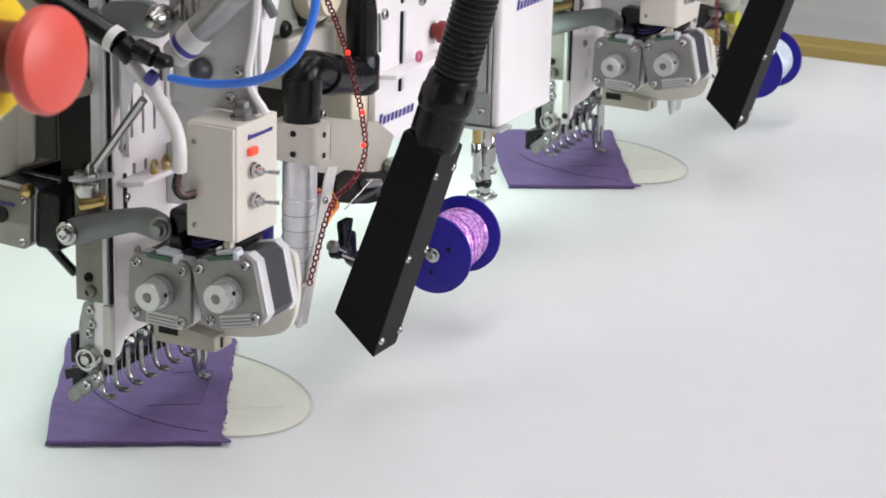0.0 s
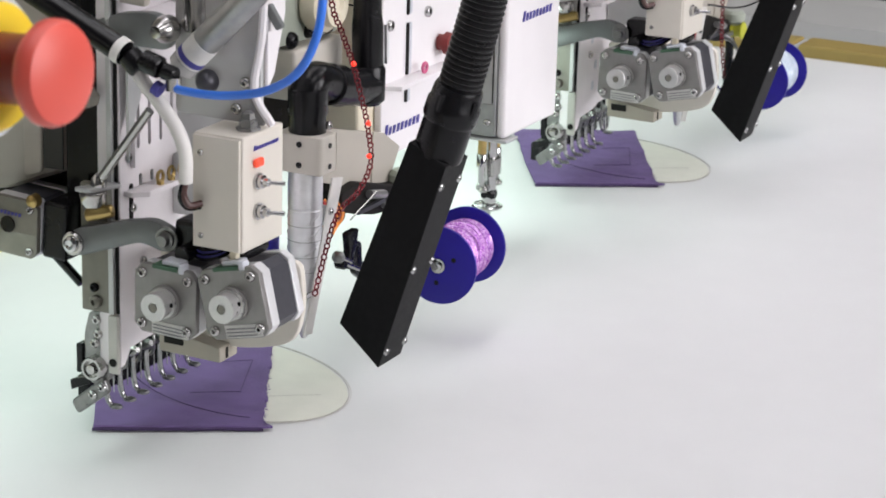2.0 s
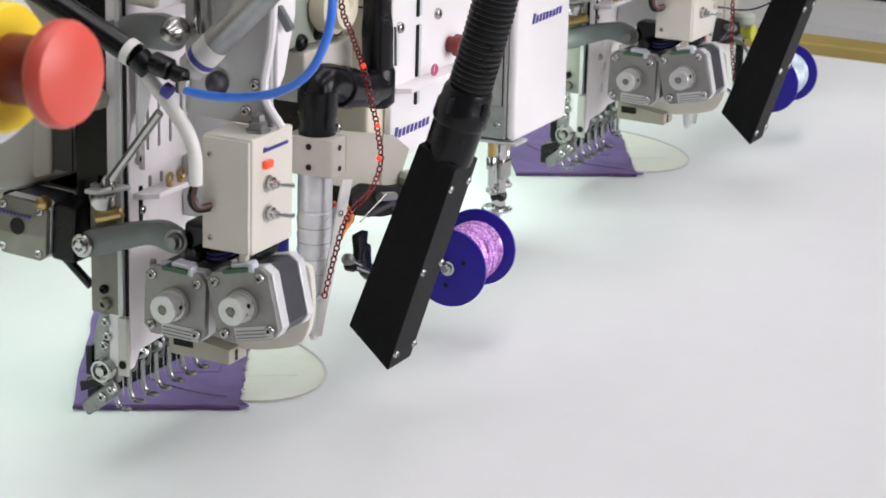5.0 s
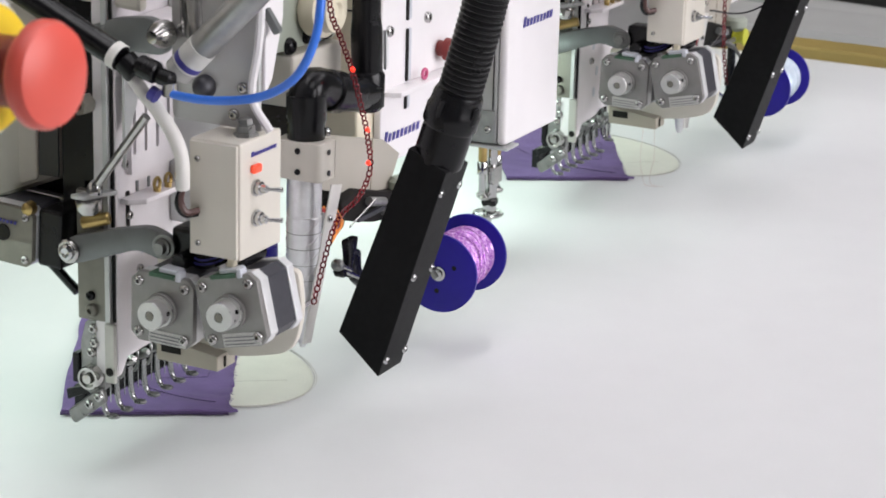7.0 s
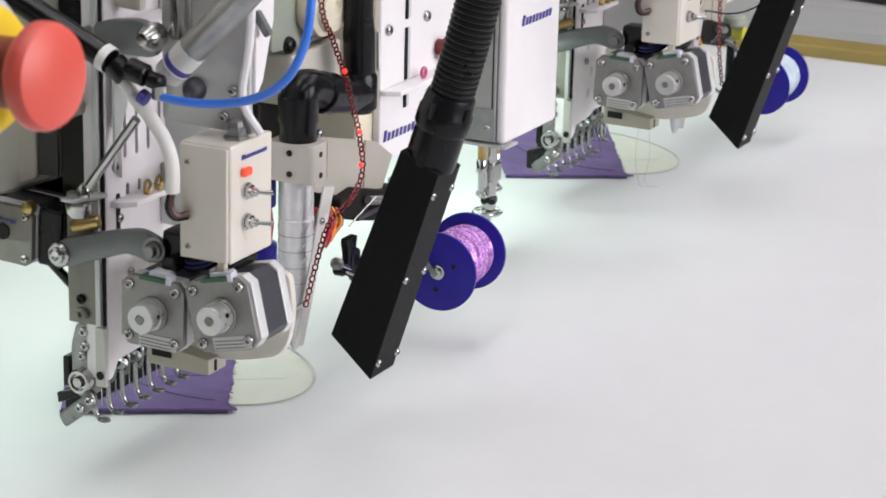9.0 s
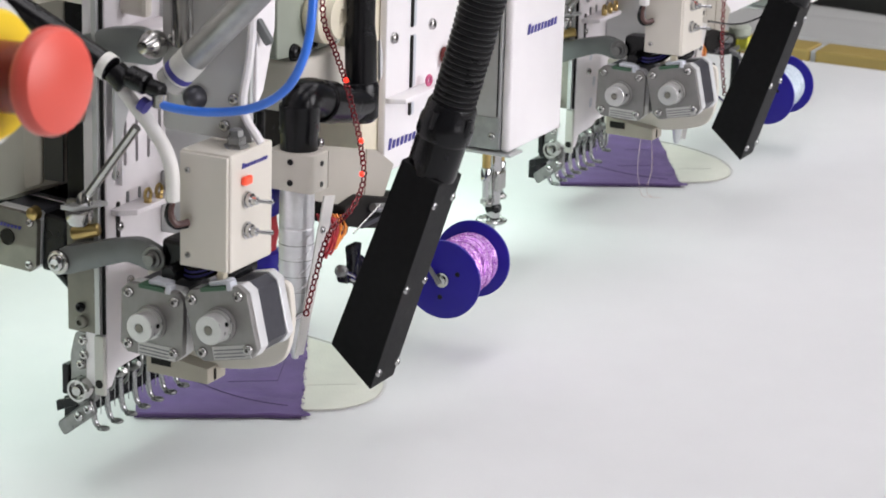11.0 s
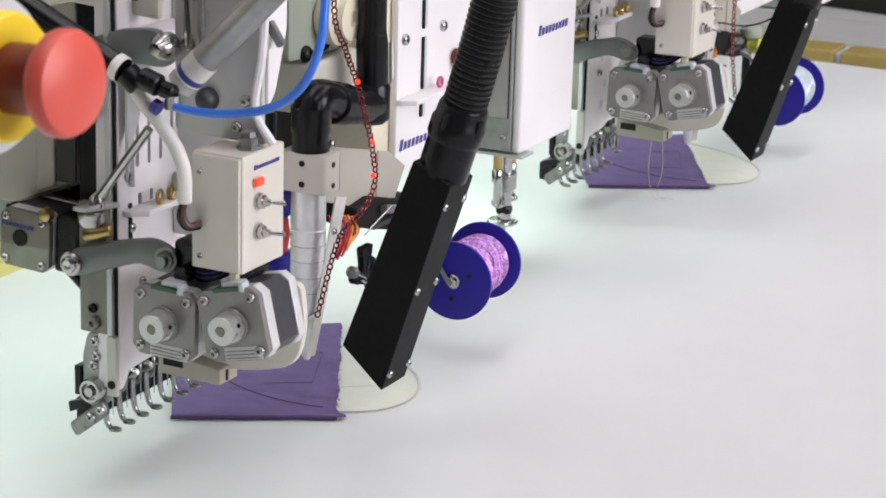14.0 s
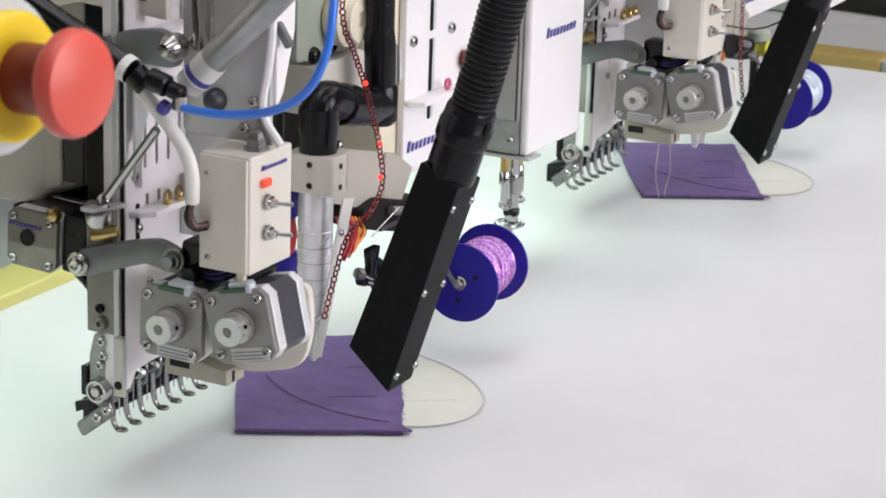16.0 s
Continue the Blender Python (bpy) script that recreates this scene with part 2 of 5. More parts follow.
def smooth_path(pts, n):
    """Points on a Catmull-Rom curve through pts."""
    pts = [Vector(p) for p in pts]
    full = [pts[0] * 2 - pts[1]] + pts + [pts[-1] * 2 - pts[-2]]
    out = []
    for i in range(len(pts) - 1):
        a, b, c, d = full[i:i + 4]
        for k in range(n):
            t = k / n
            out.append(0.5 * ((2 * b) + (c - a) * t + (2 * a - 5 * b + 4 * c - d) * t * t + (3 * b - a - 3 * c + d) * t ** 3))
    out.append(pts[-1])
    return out


def tube(pts, r, seg=10, n=6, bm=None, radii=None):
    path = smooth_path(pts, n) if n > 1 else [Vector(p) for p in pts]
    bm = bm or bmesh.new()
    rings = []
    a = None
    for i, p in enumerate(path):
        d = (path[min(i + 1, len(path) - 1)] - path[max(i - 1, 0)]).normalized()
        a = d.orthogonal().normalized() if a is None else (a - d * a.dot(d)).normalized()
        b = d.cross(a)
        rr = r if radii is None else radii(i / (len(path) - 1))
        rings.append([bm.verts.new(p + (a * math.cos(2 * math.pi * k / seg) + b * math.sin(2 * math.pi * k / seg)) * rr) for k in range(seg)])
    for u, v in zip(rings, rings[1:]):
        for k in range(seg):
            bm.faces.new((u[k], u[(k + 1) % seg], v[(k + 1) % seg], v[k]))
    bm.faces.new(rings[0][::-1])
    bm.faces.new(rings[-1])
    return bm


def prism(pts, axis, a0, a1, bev=0.0, bm=None):
    """Outline pts in the plane across axis ('x': y, z; 'y': x, z; 'z': x, y), from a0 to a1."""
    own = bmesh.new()
    put = {"x": lambda p, a: (a, p[0], p[1]), "y": lambda p, a: (p[0], a, p[1]), "z": lambda p, a: (p[0], p[1], a)}[axis]
    lo = [own.verts.new(put(p, a0)) for p in pts]
    hi = [own.verts.new(put(p, a1)) for p in pts]
    n = len(pts)
    own.faces.new(lo)
    own.faces.new(hi[::-1])
    for k in range(n):
        own.faces.new((lo[k], lo[(k + 1) % n], hi[(k + 1) % n], hi[k]))
    bmesh.ops.recalc_face_normals(own, faces=own.faces[:])
    if bev:
        bmesh.ops.bevel(own, geom=own.edges[:], offset=bev, segments=2, affect="EDGES", profile=0.5)
    return join(bm, own)


def rounded(pts, r, n=5):
    """Outline with its corners rounded to radius r."""
    out = []
    m = len(pts)
    for i in range(m):
        p, a, b = Vector(pts[i]), Vector(pts[i - 1]), Vector(pts[(i + 1) % m])
        rr = r[i] if isinstance(r, (list, tuple)) else r
        u, v = (a - p), (b - p)
        t = min(rr, u.length * 0.45, v.length * 0.45)
        s, e = p + u.normalized() * t, p + v.normalized() * t
        for k in range(n + 1):
            f = k / n
            out.append(tuple(s * (1 - f) ** 2 + p * 2 * f * (1 - f) + e * f * f))
    return out


def screw(p, d, r, parent, mat=None, name="screw", h=None):
    """Socket-head or domed screw at p that points along d."""
    h = h or r * 0.8
    p, d = Vector(p), Vector(d).normalized()
    bm = lathe(p - d * 0.0006, p + d * h, [(0, r), (0.62, r), (0.9, r * 0.8), (1, r * 0.5), (0.97, r * 0.42), (0.5, r * 0.40)], 12)
    return part(name, bm, mat or CHROME, parent, smooth=True)


def print_bars(parent, place, across, up, width, height, rows, mat, name="print_line", fill=0.7, letters=0, out=0.0006):
    """Unreadable or trade writing as plain bars on a flat face."""
    place, across, up = Vector(place), Vector(across).normalized(), Vector(up).normalized()
    nrm = across.cross(up)
    rnd = random.Random(7)
    for k in range(rows):
        y0 = height * (k / rows)
        y1 = y0 + height / rows * fill
        bm = bmesh.new()
        if letters:
            x = 0.0
            while x < width * 0.97:
                w = min(width / letters * rnd.uniform(0.56, 0.70), width - x)
                hh = (y1 - y0) * (1.0 if x == 0 else rnd.choice((0.66, 0.70, 0.72)))
                sl = 0.25 * hh
                q = [place + across * (x + s * 1.0) + up * yy for s, yy in ((0, y0), (w, y0), (w + sl, y0 + hh), (sl, y0 + hh))]
                slab(bm, q, nrm * out)
                x += width / letters
        else:
            q = [place + across * xx + up * yy for xx, yy in ((0, y0), (width * rnd.uniform(0.8, 1), y0), (width * 0.97, y1), (0, y1))]
            slab(bm, q, nrm * out)
        part(name, bm, mat, parent)


def slab(bm, q, off):
    lo = [bm.verts.new(p) for p in q]
    hi = [bm.verts.new(p + off) for p in q]
    n = len(q)
    bm.faces.new(lo)
    bm.faces.new(hi)
    for k in range(n):
        bm.faces.new((lo[k], lo[(k + 1) % n], hi[(k + 1) % n], hi[k]))

# ---- hall ----
def structure(name, bm, mat, label):
    return tagged(part(name, bm, mat, None), label, name.split("_")[0], kind="structure")


def hall():
    structure("floor", box(-5, 6, -5, 4, -0.95, -0.85), FLOOR, "grey concrete floor of the workshop hall")
    structure("wall_north", box(-5, 6, 4, 4.1, -0.85, 3.0), WALL, "grey painted hall wall")
    for k, (x0, x1, z0, z1) in enumerate(((-5, 6, -0.85, 0.5), (-5, 6, 2.6, 3.0), (-5, -1.6, 0.5, 2.6), (2.6, 6, 0.5, 2.6))):
        structure("wall_south", box(x0, x1, -5.1, -5, z0, z1), WALL, "grey painted hall wall round the added light panel")
    # added glowing panel, out of view, behind the front fill
    w = tagged(part("window_1", box(-1.6, 2.6, -5.09, -5.07, 0.5, 2.6), PANEL, None), "added glowing panel in the unseen hall wall", "window", kind="structure")
    structure("wall_east", box(6, 6.1, -5, 4, -0.85, 3.0), WALL, "grey painted hall wall")
    structure("wall_west", box(-5.1, -5, -5, 4, -0.85, 3.0), WALL, "grey painted hall wall")
    structure("ceiling", box(-5, 6, -5, 4, 3.0, 3.1), WALL, "pale hall ceiling")
    for lx, ly in CEILING_LAMPS:
        lamp = thing("ceiling_light", "long white ceiling light with a lit cover", "ceiling light", "ceiling lights")
        part("housing", box(lx - 0.8, lx + 0.8, ly - 0.3, ly + 0.3, 2.62, 3.0, 0.01), WHITE, lamp)
        part("cover", box(lx - 0.75, lx + 0.75, ly - 0.25, ly + 0.25, 2.58, 2.617, 0.008), PANEL, lamp, "glowing white cover")


def machine_table():
    t = thing("machine_table", "grey flat machine table under the stretched fabric", "table")
    part("tabletop", box(-1.9, 1.72, -1.5, 0.9, -0.06, -0.02, 0.004), TABLE, t)
    for x in (-1.7, 0.0, 1.6):
        for y in (-1.4, 0.8):
            part("leg", box(x - 0.04, x + 0.04, y - 0.04, y + 0.04, -0.85, -0.06, 0.004), CREAM, t)
    b = thing("machine_beam", "cream painted steel beam that carries the sewing heads", "beam")
    part("beam", box(-1.6, 1.35, 0.46, 0.64, 0.30, 0.62, 0.012), CREAM, b)
    for x in (-1.5, 1.27):
        part("column", box(x - 0.06, x + 0.06, 0.48, 0.62, -0.85, 0.30, 0.006), CREAM, b)
    # fabric roll and its cloth beyond the frame
    r = thing("side_shelf", "pale grey shelf with loose white cloth beyond the frame", "shelf")
    part("board", box(1.74, 2.6, -0.9, 1.4, -0.13, -0.10, 0.004), WHITE, r)
    for x, y in ((1.8, -0.8), (2.5, -0.8), (1.8, 1.3), (2.5, 1.3)):
        part("leg", box(x - 0.02, x + 0.02, y - 0.02, y + 0.02, -0.85, -0.13, 0.003), CREAM, r)
    bm = bmesh.new()
    nx, ny = 30, 50
    g = [[bm.verts.new((1.76 + 0.46 * i / nx, -0.8 + 2.0 * j / ny, -0.095 + 0.032 * math.exp(-((i / nx - 0.52) / 0.15) ** 2) + 0.02 * noise.noise((i * 0.15, j * 0.12, 3.0)) * 0.8 + 0.012)) for j in range(ny + 1)] for i in range(nx + 1)]
    for i in range(nx):
        for j in range(ny):
            bm.faces.new((g[i][j], g[i + 1][j], g[i + 1][j + 1], g[i][j + 1]))
    cloth = tagged(part("loose_cloth", bm, CLOTH, None, smooth=True), "loose white cloth in soft folds on the shelf", "cloth")
    sol = cloth.modifiers.new("thick", "SOLIDIFY")
    sol.thickness = 0.003
    d = thing("fabric_roll", "dark rolled fabric lying behind the shelf", "fabric roll")
    part("roll", lathe((2.305, -0.7, -0.04), (2.285, 1.2, -0.04), [(0, 0.02), (0, 0.06), (1, 0.06), (1, 0.02)], 28), DARK, d, smooth=True)


# ---- moving frame: fabric, rails, outlines ----
def ellipse(cx, cy, rx, ry, k, n=72, turn=0.0):
    a = 2 * math.pi * k / n
    u, v = rx * math.cos(a), ry * math.sin(a)
    return cx + u * math.cos(turn) - v * math.sin(turn), cy + u * math.sin(turn) + v * math.cos(turn)


def fabric_frame():
    f = thing("stretched_fabric", "white felt fabric stretched between yellow clamping rails", "fabric")
    bm = bmesh.new()
    xs = [-1.35 + 0.04 * i for i in range(70)]
    xs[-1] = 1.44
    ys = [-1.1 + 0.04 * j for j in range(39)]
    ys[-1] = 0.42
    g = [[bm.verts.new((x, y, 0.0012 * noise.noise((x * 4, y * 4, 1.5)) - 0.0009)) for y in ys] for x in xs]
    for i in range(len(xs) - 1):
        for j in range(len(ys) - 1):
            bm.faces.new((g[i][j], g[i + 1][j], g[i + 1][j + 1], g[i][j + 1]))
    sheet = part("sheet", bm, FABRIC, f, "white felt sheet", smooth=True)
    part("back_rail", box(-1.4, 1.5, 0.418, 0.464, -0.012, 0.010, 0.002), BAR, f, "pale yellow painted rail")
    part("front_rail", box(-1.4, 1.5, -1.16, -1.102, -0.012, 0.010, 0.002), BAR, f, "pale yellow painted rail")
    for y0, y1 in ((-1.1, -0.62), (-0.61, 0.1075), (0.1145, 0.416)):
        part("side_rail", box(1.440, 1.490, y0, y1, -0.012, 0.013, 0.003), OCHRE, f, "ochre yellow painted rail")
    part("rail_joint", box(1.4445, 1.486, 0.1076, 0.1144, -0.012, 0.011, 0.002), RIM, f, "pale joint between the rails")
    part("side_rail", box(-1.40, -1.352, -1.1, 0.416, -0.012, 0.018, 0.003), OCHRE, f, "ochre yellow painted rail")
    for k in range(2):
        ox = k * P
        bm = bmesh.new()
        pts = [ellipse(0.2214 + ox, 0.1026, 0.0945, 0.0636, i, 72, 1.159) for i in range(72)]
        slab(bm, [Vector((x, y, 0.0002)) for x, y in pts], Vector((0, 0, 0.0004)))
        part("underlay", bm, UNDER, f, "cream oval of thin underlay")
        for grow, rr in ((0.0, 0.00028), (0.0014, 0.00018)):
            pts = [ellipse(0.2214 + ox, 0.1026, 0.0953 + grow, 0.0646 + grow, i, 72, 1.159) for i in range(73)]
            part("stitch_line", tube([(x, y, 0.0010) for x, y in pts], rr, 5, 1), STITCH, f, "thin grey stitched outline")
        part("stitch_line", tube([(0.200 + ox, 0.066, 0.0006), (0.210 + ox, 0.052, 0.0006), (0.221 + ox, 0.036, 0.0006)], 0.00022, 4, 3), STITCH, f)
    return f


def patch():
    """Cloth patch of felt laid over one end of the oval; origin at its heart."""
    bl, br, tr, tl = Vector((0.0888, 0.1323)), Vector((0.1448, 0.0362)), Vector((0.3173, 0.1302)), Vector((0.2595, 0.2328))
    p = thing("cloth_patch", "purple felt patch with frayed edges on the white fabric", "cloth patch", "purple patches")
    nu, nv = 48, 60
    rnd = random.Random(11)
    bm = bmesh.new()
    top, bot = [], []
    fray = [rnd.uniform(-0.0012, 0.0012) for _ in range(nv + 1)]
    for i in range(nu + 1):
        ct, cb = [], []
        for j in range(nv + 1):
            u, v = i / nu, j / nv
            q = bl * (1 - u) * (1 - v) + br * u * (1 - v) + tr * u * v + tl * (1 - u) * v
            along, up = (br - bl).normalized(), (tl - bl).normalized()
            edge = 0.0024 * noise.noise((v * 4, 0.3, 7.1)) + fray[j] * 0.7
            q = q + along * (edge * (u ** 6) + 0.003 * noise.noise((v * 5, 2.3, 1.1)) * (1 - u) ** 6 + 0.006 * math.exp(-(v / 0.045) ** 2) * u ** 8)
            q = q + up * (0.0013 * noise.noise((u * 6, 5.0, 0.2)) * (1 - v) ** 8)
            z = 0.0022 + 0.0009 * noise.noise((q.x * 60, q.y * 60, 0.5)) + 0.0012 * math.exp(-(v / 0.02) ** 2) + 0.0007 * math.exp(-((1 - u) / 0.03) ** 2) * (0.5 + noise.noise((v * 9, 1, 1)))
            crease = math.exp(-((u * 0.6 + v - 0.42 + 0.02 * math.sin(9 * u)) / 0.012) ** 2) * 0.0006 + math.exp(-((v - 0.16 - 0.16 * (1 - u)) / 0.010) ** 2) * 0.0009
            ct.append(bm.verts.new((q.x, q.y, z - crease)))
            cb.append(bm.verts.new((q.x, q.y, z - 0.0016)))
        top.append(ct)
        bot.append(cb)
    for i in range(nu):
        for j in range(nv):
            bm.faces.new((top[i][j], top[i + 1][j], top[i + 1][j + 1], top[i][j + 1]))
            bm.faces.new((bot[i][j], bot[i][j + 1], bot[i + 1][j + 1], bot[i + 1][j]))
    for i in range(nu):
        bm.faces.new((top[i][0], bot[i][0], bot[i + 1][0], top[i + 1][0]))
        bm.faces.new((top[i][nv], top[i + 1][nv], bot[i + 1][nv], bot[i][nv]))
    for j in range(nv):
        bm.faces.new((top[0][j], top[0][j + 1], bot[0][j + 1], bot[0][j]))
        bm.faces.new((top[nu][j], bot[nu][j], bot[nu][j + 1], top[nu][j + 1]))
    part("cloth", bm, PURPLE, p, smooth=True)
    # shaded side of the front edge, put in as a dark purple roll
    rows = [bl + (br - bl) * (k / 24) + (tl - bl).normalized() * (0.0013 * noise.noise((k / 24 * 6, 5.0, 0.2))) for k in range(25)]
    part("hem", tube([(q.x, q.y, 0.0011) for q in rows], 0.0013, 6, 1), SEAM_AND_SHADE, p, "dark roll for the shaded side of the front edge", smooth=True)
    # stitched outline that shows through; the shade of its dent is in the dark seam
    pts = [ellipse(0.2214, 0.1026, 0.0953, 0.0646, i, 72, 1.159) for i in range(12, 36)]
    side = (br - bl).normalized()
    pts = [q for q in pts if (Vector(q) - bl).dot(side) < 0.108]
    part("seam", tube([(x, y, 0.0031) for x, y in pts], 0.00030, 5, 1), SEAM_AND_SHADE, p, "dark seam of the oval outline")
    for a, b in (((0.2337, 0.1293), (0.2508, 0.1080)), ((0.2508, 0.1080), (0.1928, 0.0829)), ((0.1928, 0.0829), (0.1736, 0.1111))):
        part("seam", tube([(a[0], a[1], 0.0031), (b[0], b[1], 0.0031)], 0.00020, 5, 1), SEAM_AND_SHADE, p, "faint stitch line")
    # frayed threads on the open edge
    bm = bmesh.new()
    for k in range(36):
        v = rnd.random()
        q = br * (1 - v) + tr * v
        a = rnd.uniform(-1.0, 1.0)
        e = Vector((math.cos(a - 1.04), math.sin(a - 1.04))) * rnd.uniform(0.0008, 0.0022)
        tube([(q.x - e.x, q.y - e.y, 0.0022), (q.x + e.x, q.y + e.y, 0.0014)], 0.00018, 4, 1, bm)
    tagged(part("fringe", bm, PURPLE, p, "loose purple threads"), kind="stuff")
    return p


# ---- stepper motors ----
def stepper(m, label, face=MOTOR, big=1.0):
    s = thing("stepper_motor", label, "motor", "stepper motors", m)
    h, c = 0.0212 * big, 0.005 * big
    octo = [(-h, -h + c), (-h + c, -h), (h - c, -h), (h, -h + c), (h, h - c), (h - c, h), (-h + c, h), (-h, h - c)]
    part("face_plate", prism(octo, "x", 0.0, 0.0045, 0.0006), face, s)
    part("front_flange", prism(octo, "x", 0.0047, 0.0125, 0.0005), SILVER, s, "bright cast flange")
    k = 0.0204 * big
    part("core", prism([(-k, -k + c), (-k + c, -k), (k - c, -k), (k, -k + c), (k, k - c), (k - c, k), (-k + c, k), (-k, k - c)], "x", 0.0126, 0.034, 0.0004), LAMI, s, "dark laminated core")
    part("rear_flange", prism(octo, "x", 0.0341, 0.0410, 0.0006), SILVER, s, "bright rear flange")
    for y in (-1, 1):
        for z in (-1, 1):
            screw((0, y * 0.0155 * big, z * 0.0155 * big), (-1, 0, 0), 0.0031 * big, s, STEEL)
    return s


def front_motor(m, label):
    s = stepper(m, label)
    part("boss", rod((0.001, 0, 0), (-0.0022, 0, 0), 0.0105, 28, bev=0.0006), MOTOR, s, smooth=True)
    pul = part("pulley", lathe((-0.0022, 0, 0), (-0.0130, 0, 0), [(0, 0.0092), (0.16, 0.0092), (0.18, 0.0080), (0.66, 0.0080), (0.69, 0.0086), (0.95, 0.0086), (1.0, 0.0081), (1.0, 0.0030), (0.8, 0.0028), (0.8, 0.0001)], 32), PULLEY, s, "turned steel pulley with a bore", smooth=True)
    part("bore", rod((-0.0131, 0, 0), (-0.0128, 0, 0), 0.0025, 18), OLIVE, pul, "dull shaft end in the bore")
    part("set_screw", rod((-0.006, -0.0076, 0.001), (-0.006, -0.0084, 0.001), 0.0014, 10), BLACK, pul)
    lab = part("type_label", box(-0.0006, 0.0008, -0.0165, 0.0085, -0.0205, -0.0128, 0.0), TYPE, s, "grey printed type label")
    print_bars(lab, (-0.0006, 0.0075, -0.0195), (0, -1, 0), (0, 0, 1), 0.0225, 0.0062, 3, INK, fill=0.34, out=0.0003)
    plug = part("plug", box(0.002, 0.012, -0.008, 0.004, 0.0218, 0.0246, 0.0006), RIM, s, "pale plastic plug")
    part("board", box(-0.0004, 0.0118, -0.008, 0.009, 0.0195, 0.0217, 0.0), PCB, plug, "thin green circuit board")
    part("clip", box(-0.001, 0.006, -0.0125, -0.0090, 0.0190, 0.0245, 0.0008), RIM, plug)
    part("cap_roll", rod((0.010, -0.004, 0.0268), (0.036, -0.004, 0.0268), 0.0052, 16, bev=0.001), BLACK, s, "black cable roll", smooth=True)
    return s


# ---- the head with the two front motors ----
CASE_L, CASE_Y = 0.033, 0.054


def rail_feet(head):
    """The row of presser feet, needles and their dark rail."""
    part("needle_rail", box(0.066, 0.200, 0.1025, 0.1100, 0.0290, 0.0450, 0.001), BLACK, head, "blackened steel rail")
    part("clamp_rail", box(0.060, 0.196, 0.0880, 0.0980, 0.0510, 0.0640, 0.001), BLACK, head)
    moving = None
    for i in range(8):
        x = 0.077 + 0.0155 * i
        foot = new("presser_foot")
        foot.parent = head
        foot.location = (x, 0.1005, 0.0235)
        bar = tube([(0, -0.004, 0.034), (0, -0.0043, 0.022), (0, -0.0050, 0.011), (0, -0.0065, 0.0040), (0, -0.0085, 0.0012), (0, -0.0100, 0.0006)], 0.0016, 9, 5, radii=lambda s: 0.0026 - 0.0012 * s)
        part("shank", bar, WORN, foot, smooth=True)
        ring = tube([(0.0026 * math.cos(a * math.pi / 8), -0.0125 + 0.0034 * math.sin(a * math.pi / 8), 0.0006) for a in range(17)], 0.0011, 7, 1)
        part("toe", ring, BLADE, foot, "dark steel ring toe", smooth=True)
        part("needle", tube([(0.0, -0.0105, 0.046), (0.0, -0.0110, 0.010)], 0.00035, 5, 1), CHROME, foot, "thin steel needle", smooth=True)
        if i == 7:
            moving = foot
            continue
        part("guide_stud", lathe((x, 0.0885, 0.056), (x - 0.002, 0.0800, 0.060), [(0, 0.0030), (0.7, 0.0034), (1, 0.0018)], 12), STEEL if i in (1, 4) else BLADE, head, smooth=True)
        part("spring_arm", tube([(x + 0.006, 0.084, 0.068), (x + 0.001, 0.080, 0.062), (x + 0.005, 0.083, 0.053), (x + 0.007, 0.087, 0.048)], 0.0011, 6, 4), BLADE, head, smooth=True)
    moving.name = "working_foot"
    moving.location = (0.186, 0.0985, 0.001)
    part("needle_bar", rod((0, -0.009, 0.022), (0, -0.009, 0.060), 0.0022, 12), CHROME, moving, smooth=True)
    part("foot_plate", prism(rounded([(-0.0074, 0.050), (0.0074, 0.050), (0.0070, 0.020), (0.0044, 0.004), (0.0022, 0.004), (0.0026, 0.024), (-0.0026, 0.024), (-0.0022, 0.004), (-0.0044, 0.004), (-0.0070, 0.020)], 0.0008), "y", -0.0115, -0.0098, 0.0003), CHROME, moving, "forked chrome foot plate", smooth=True)
    part("foot_prong", tube([(0.006, -0.008, 0.040), (0.0055, -0.008, 0.016), (0.003, -0.009, 0.002)], 0.0011, 8, 4), CHROME, moving, smooth=True)
    return moving


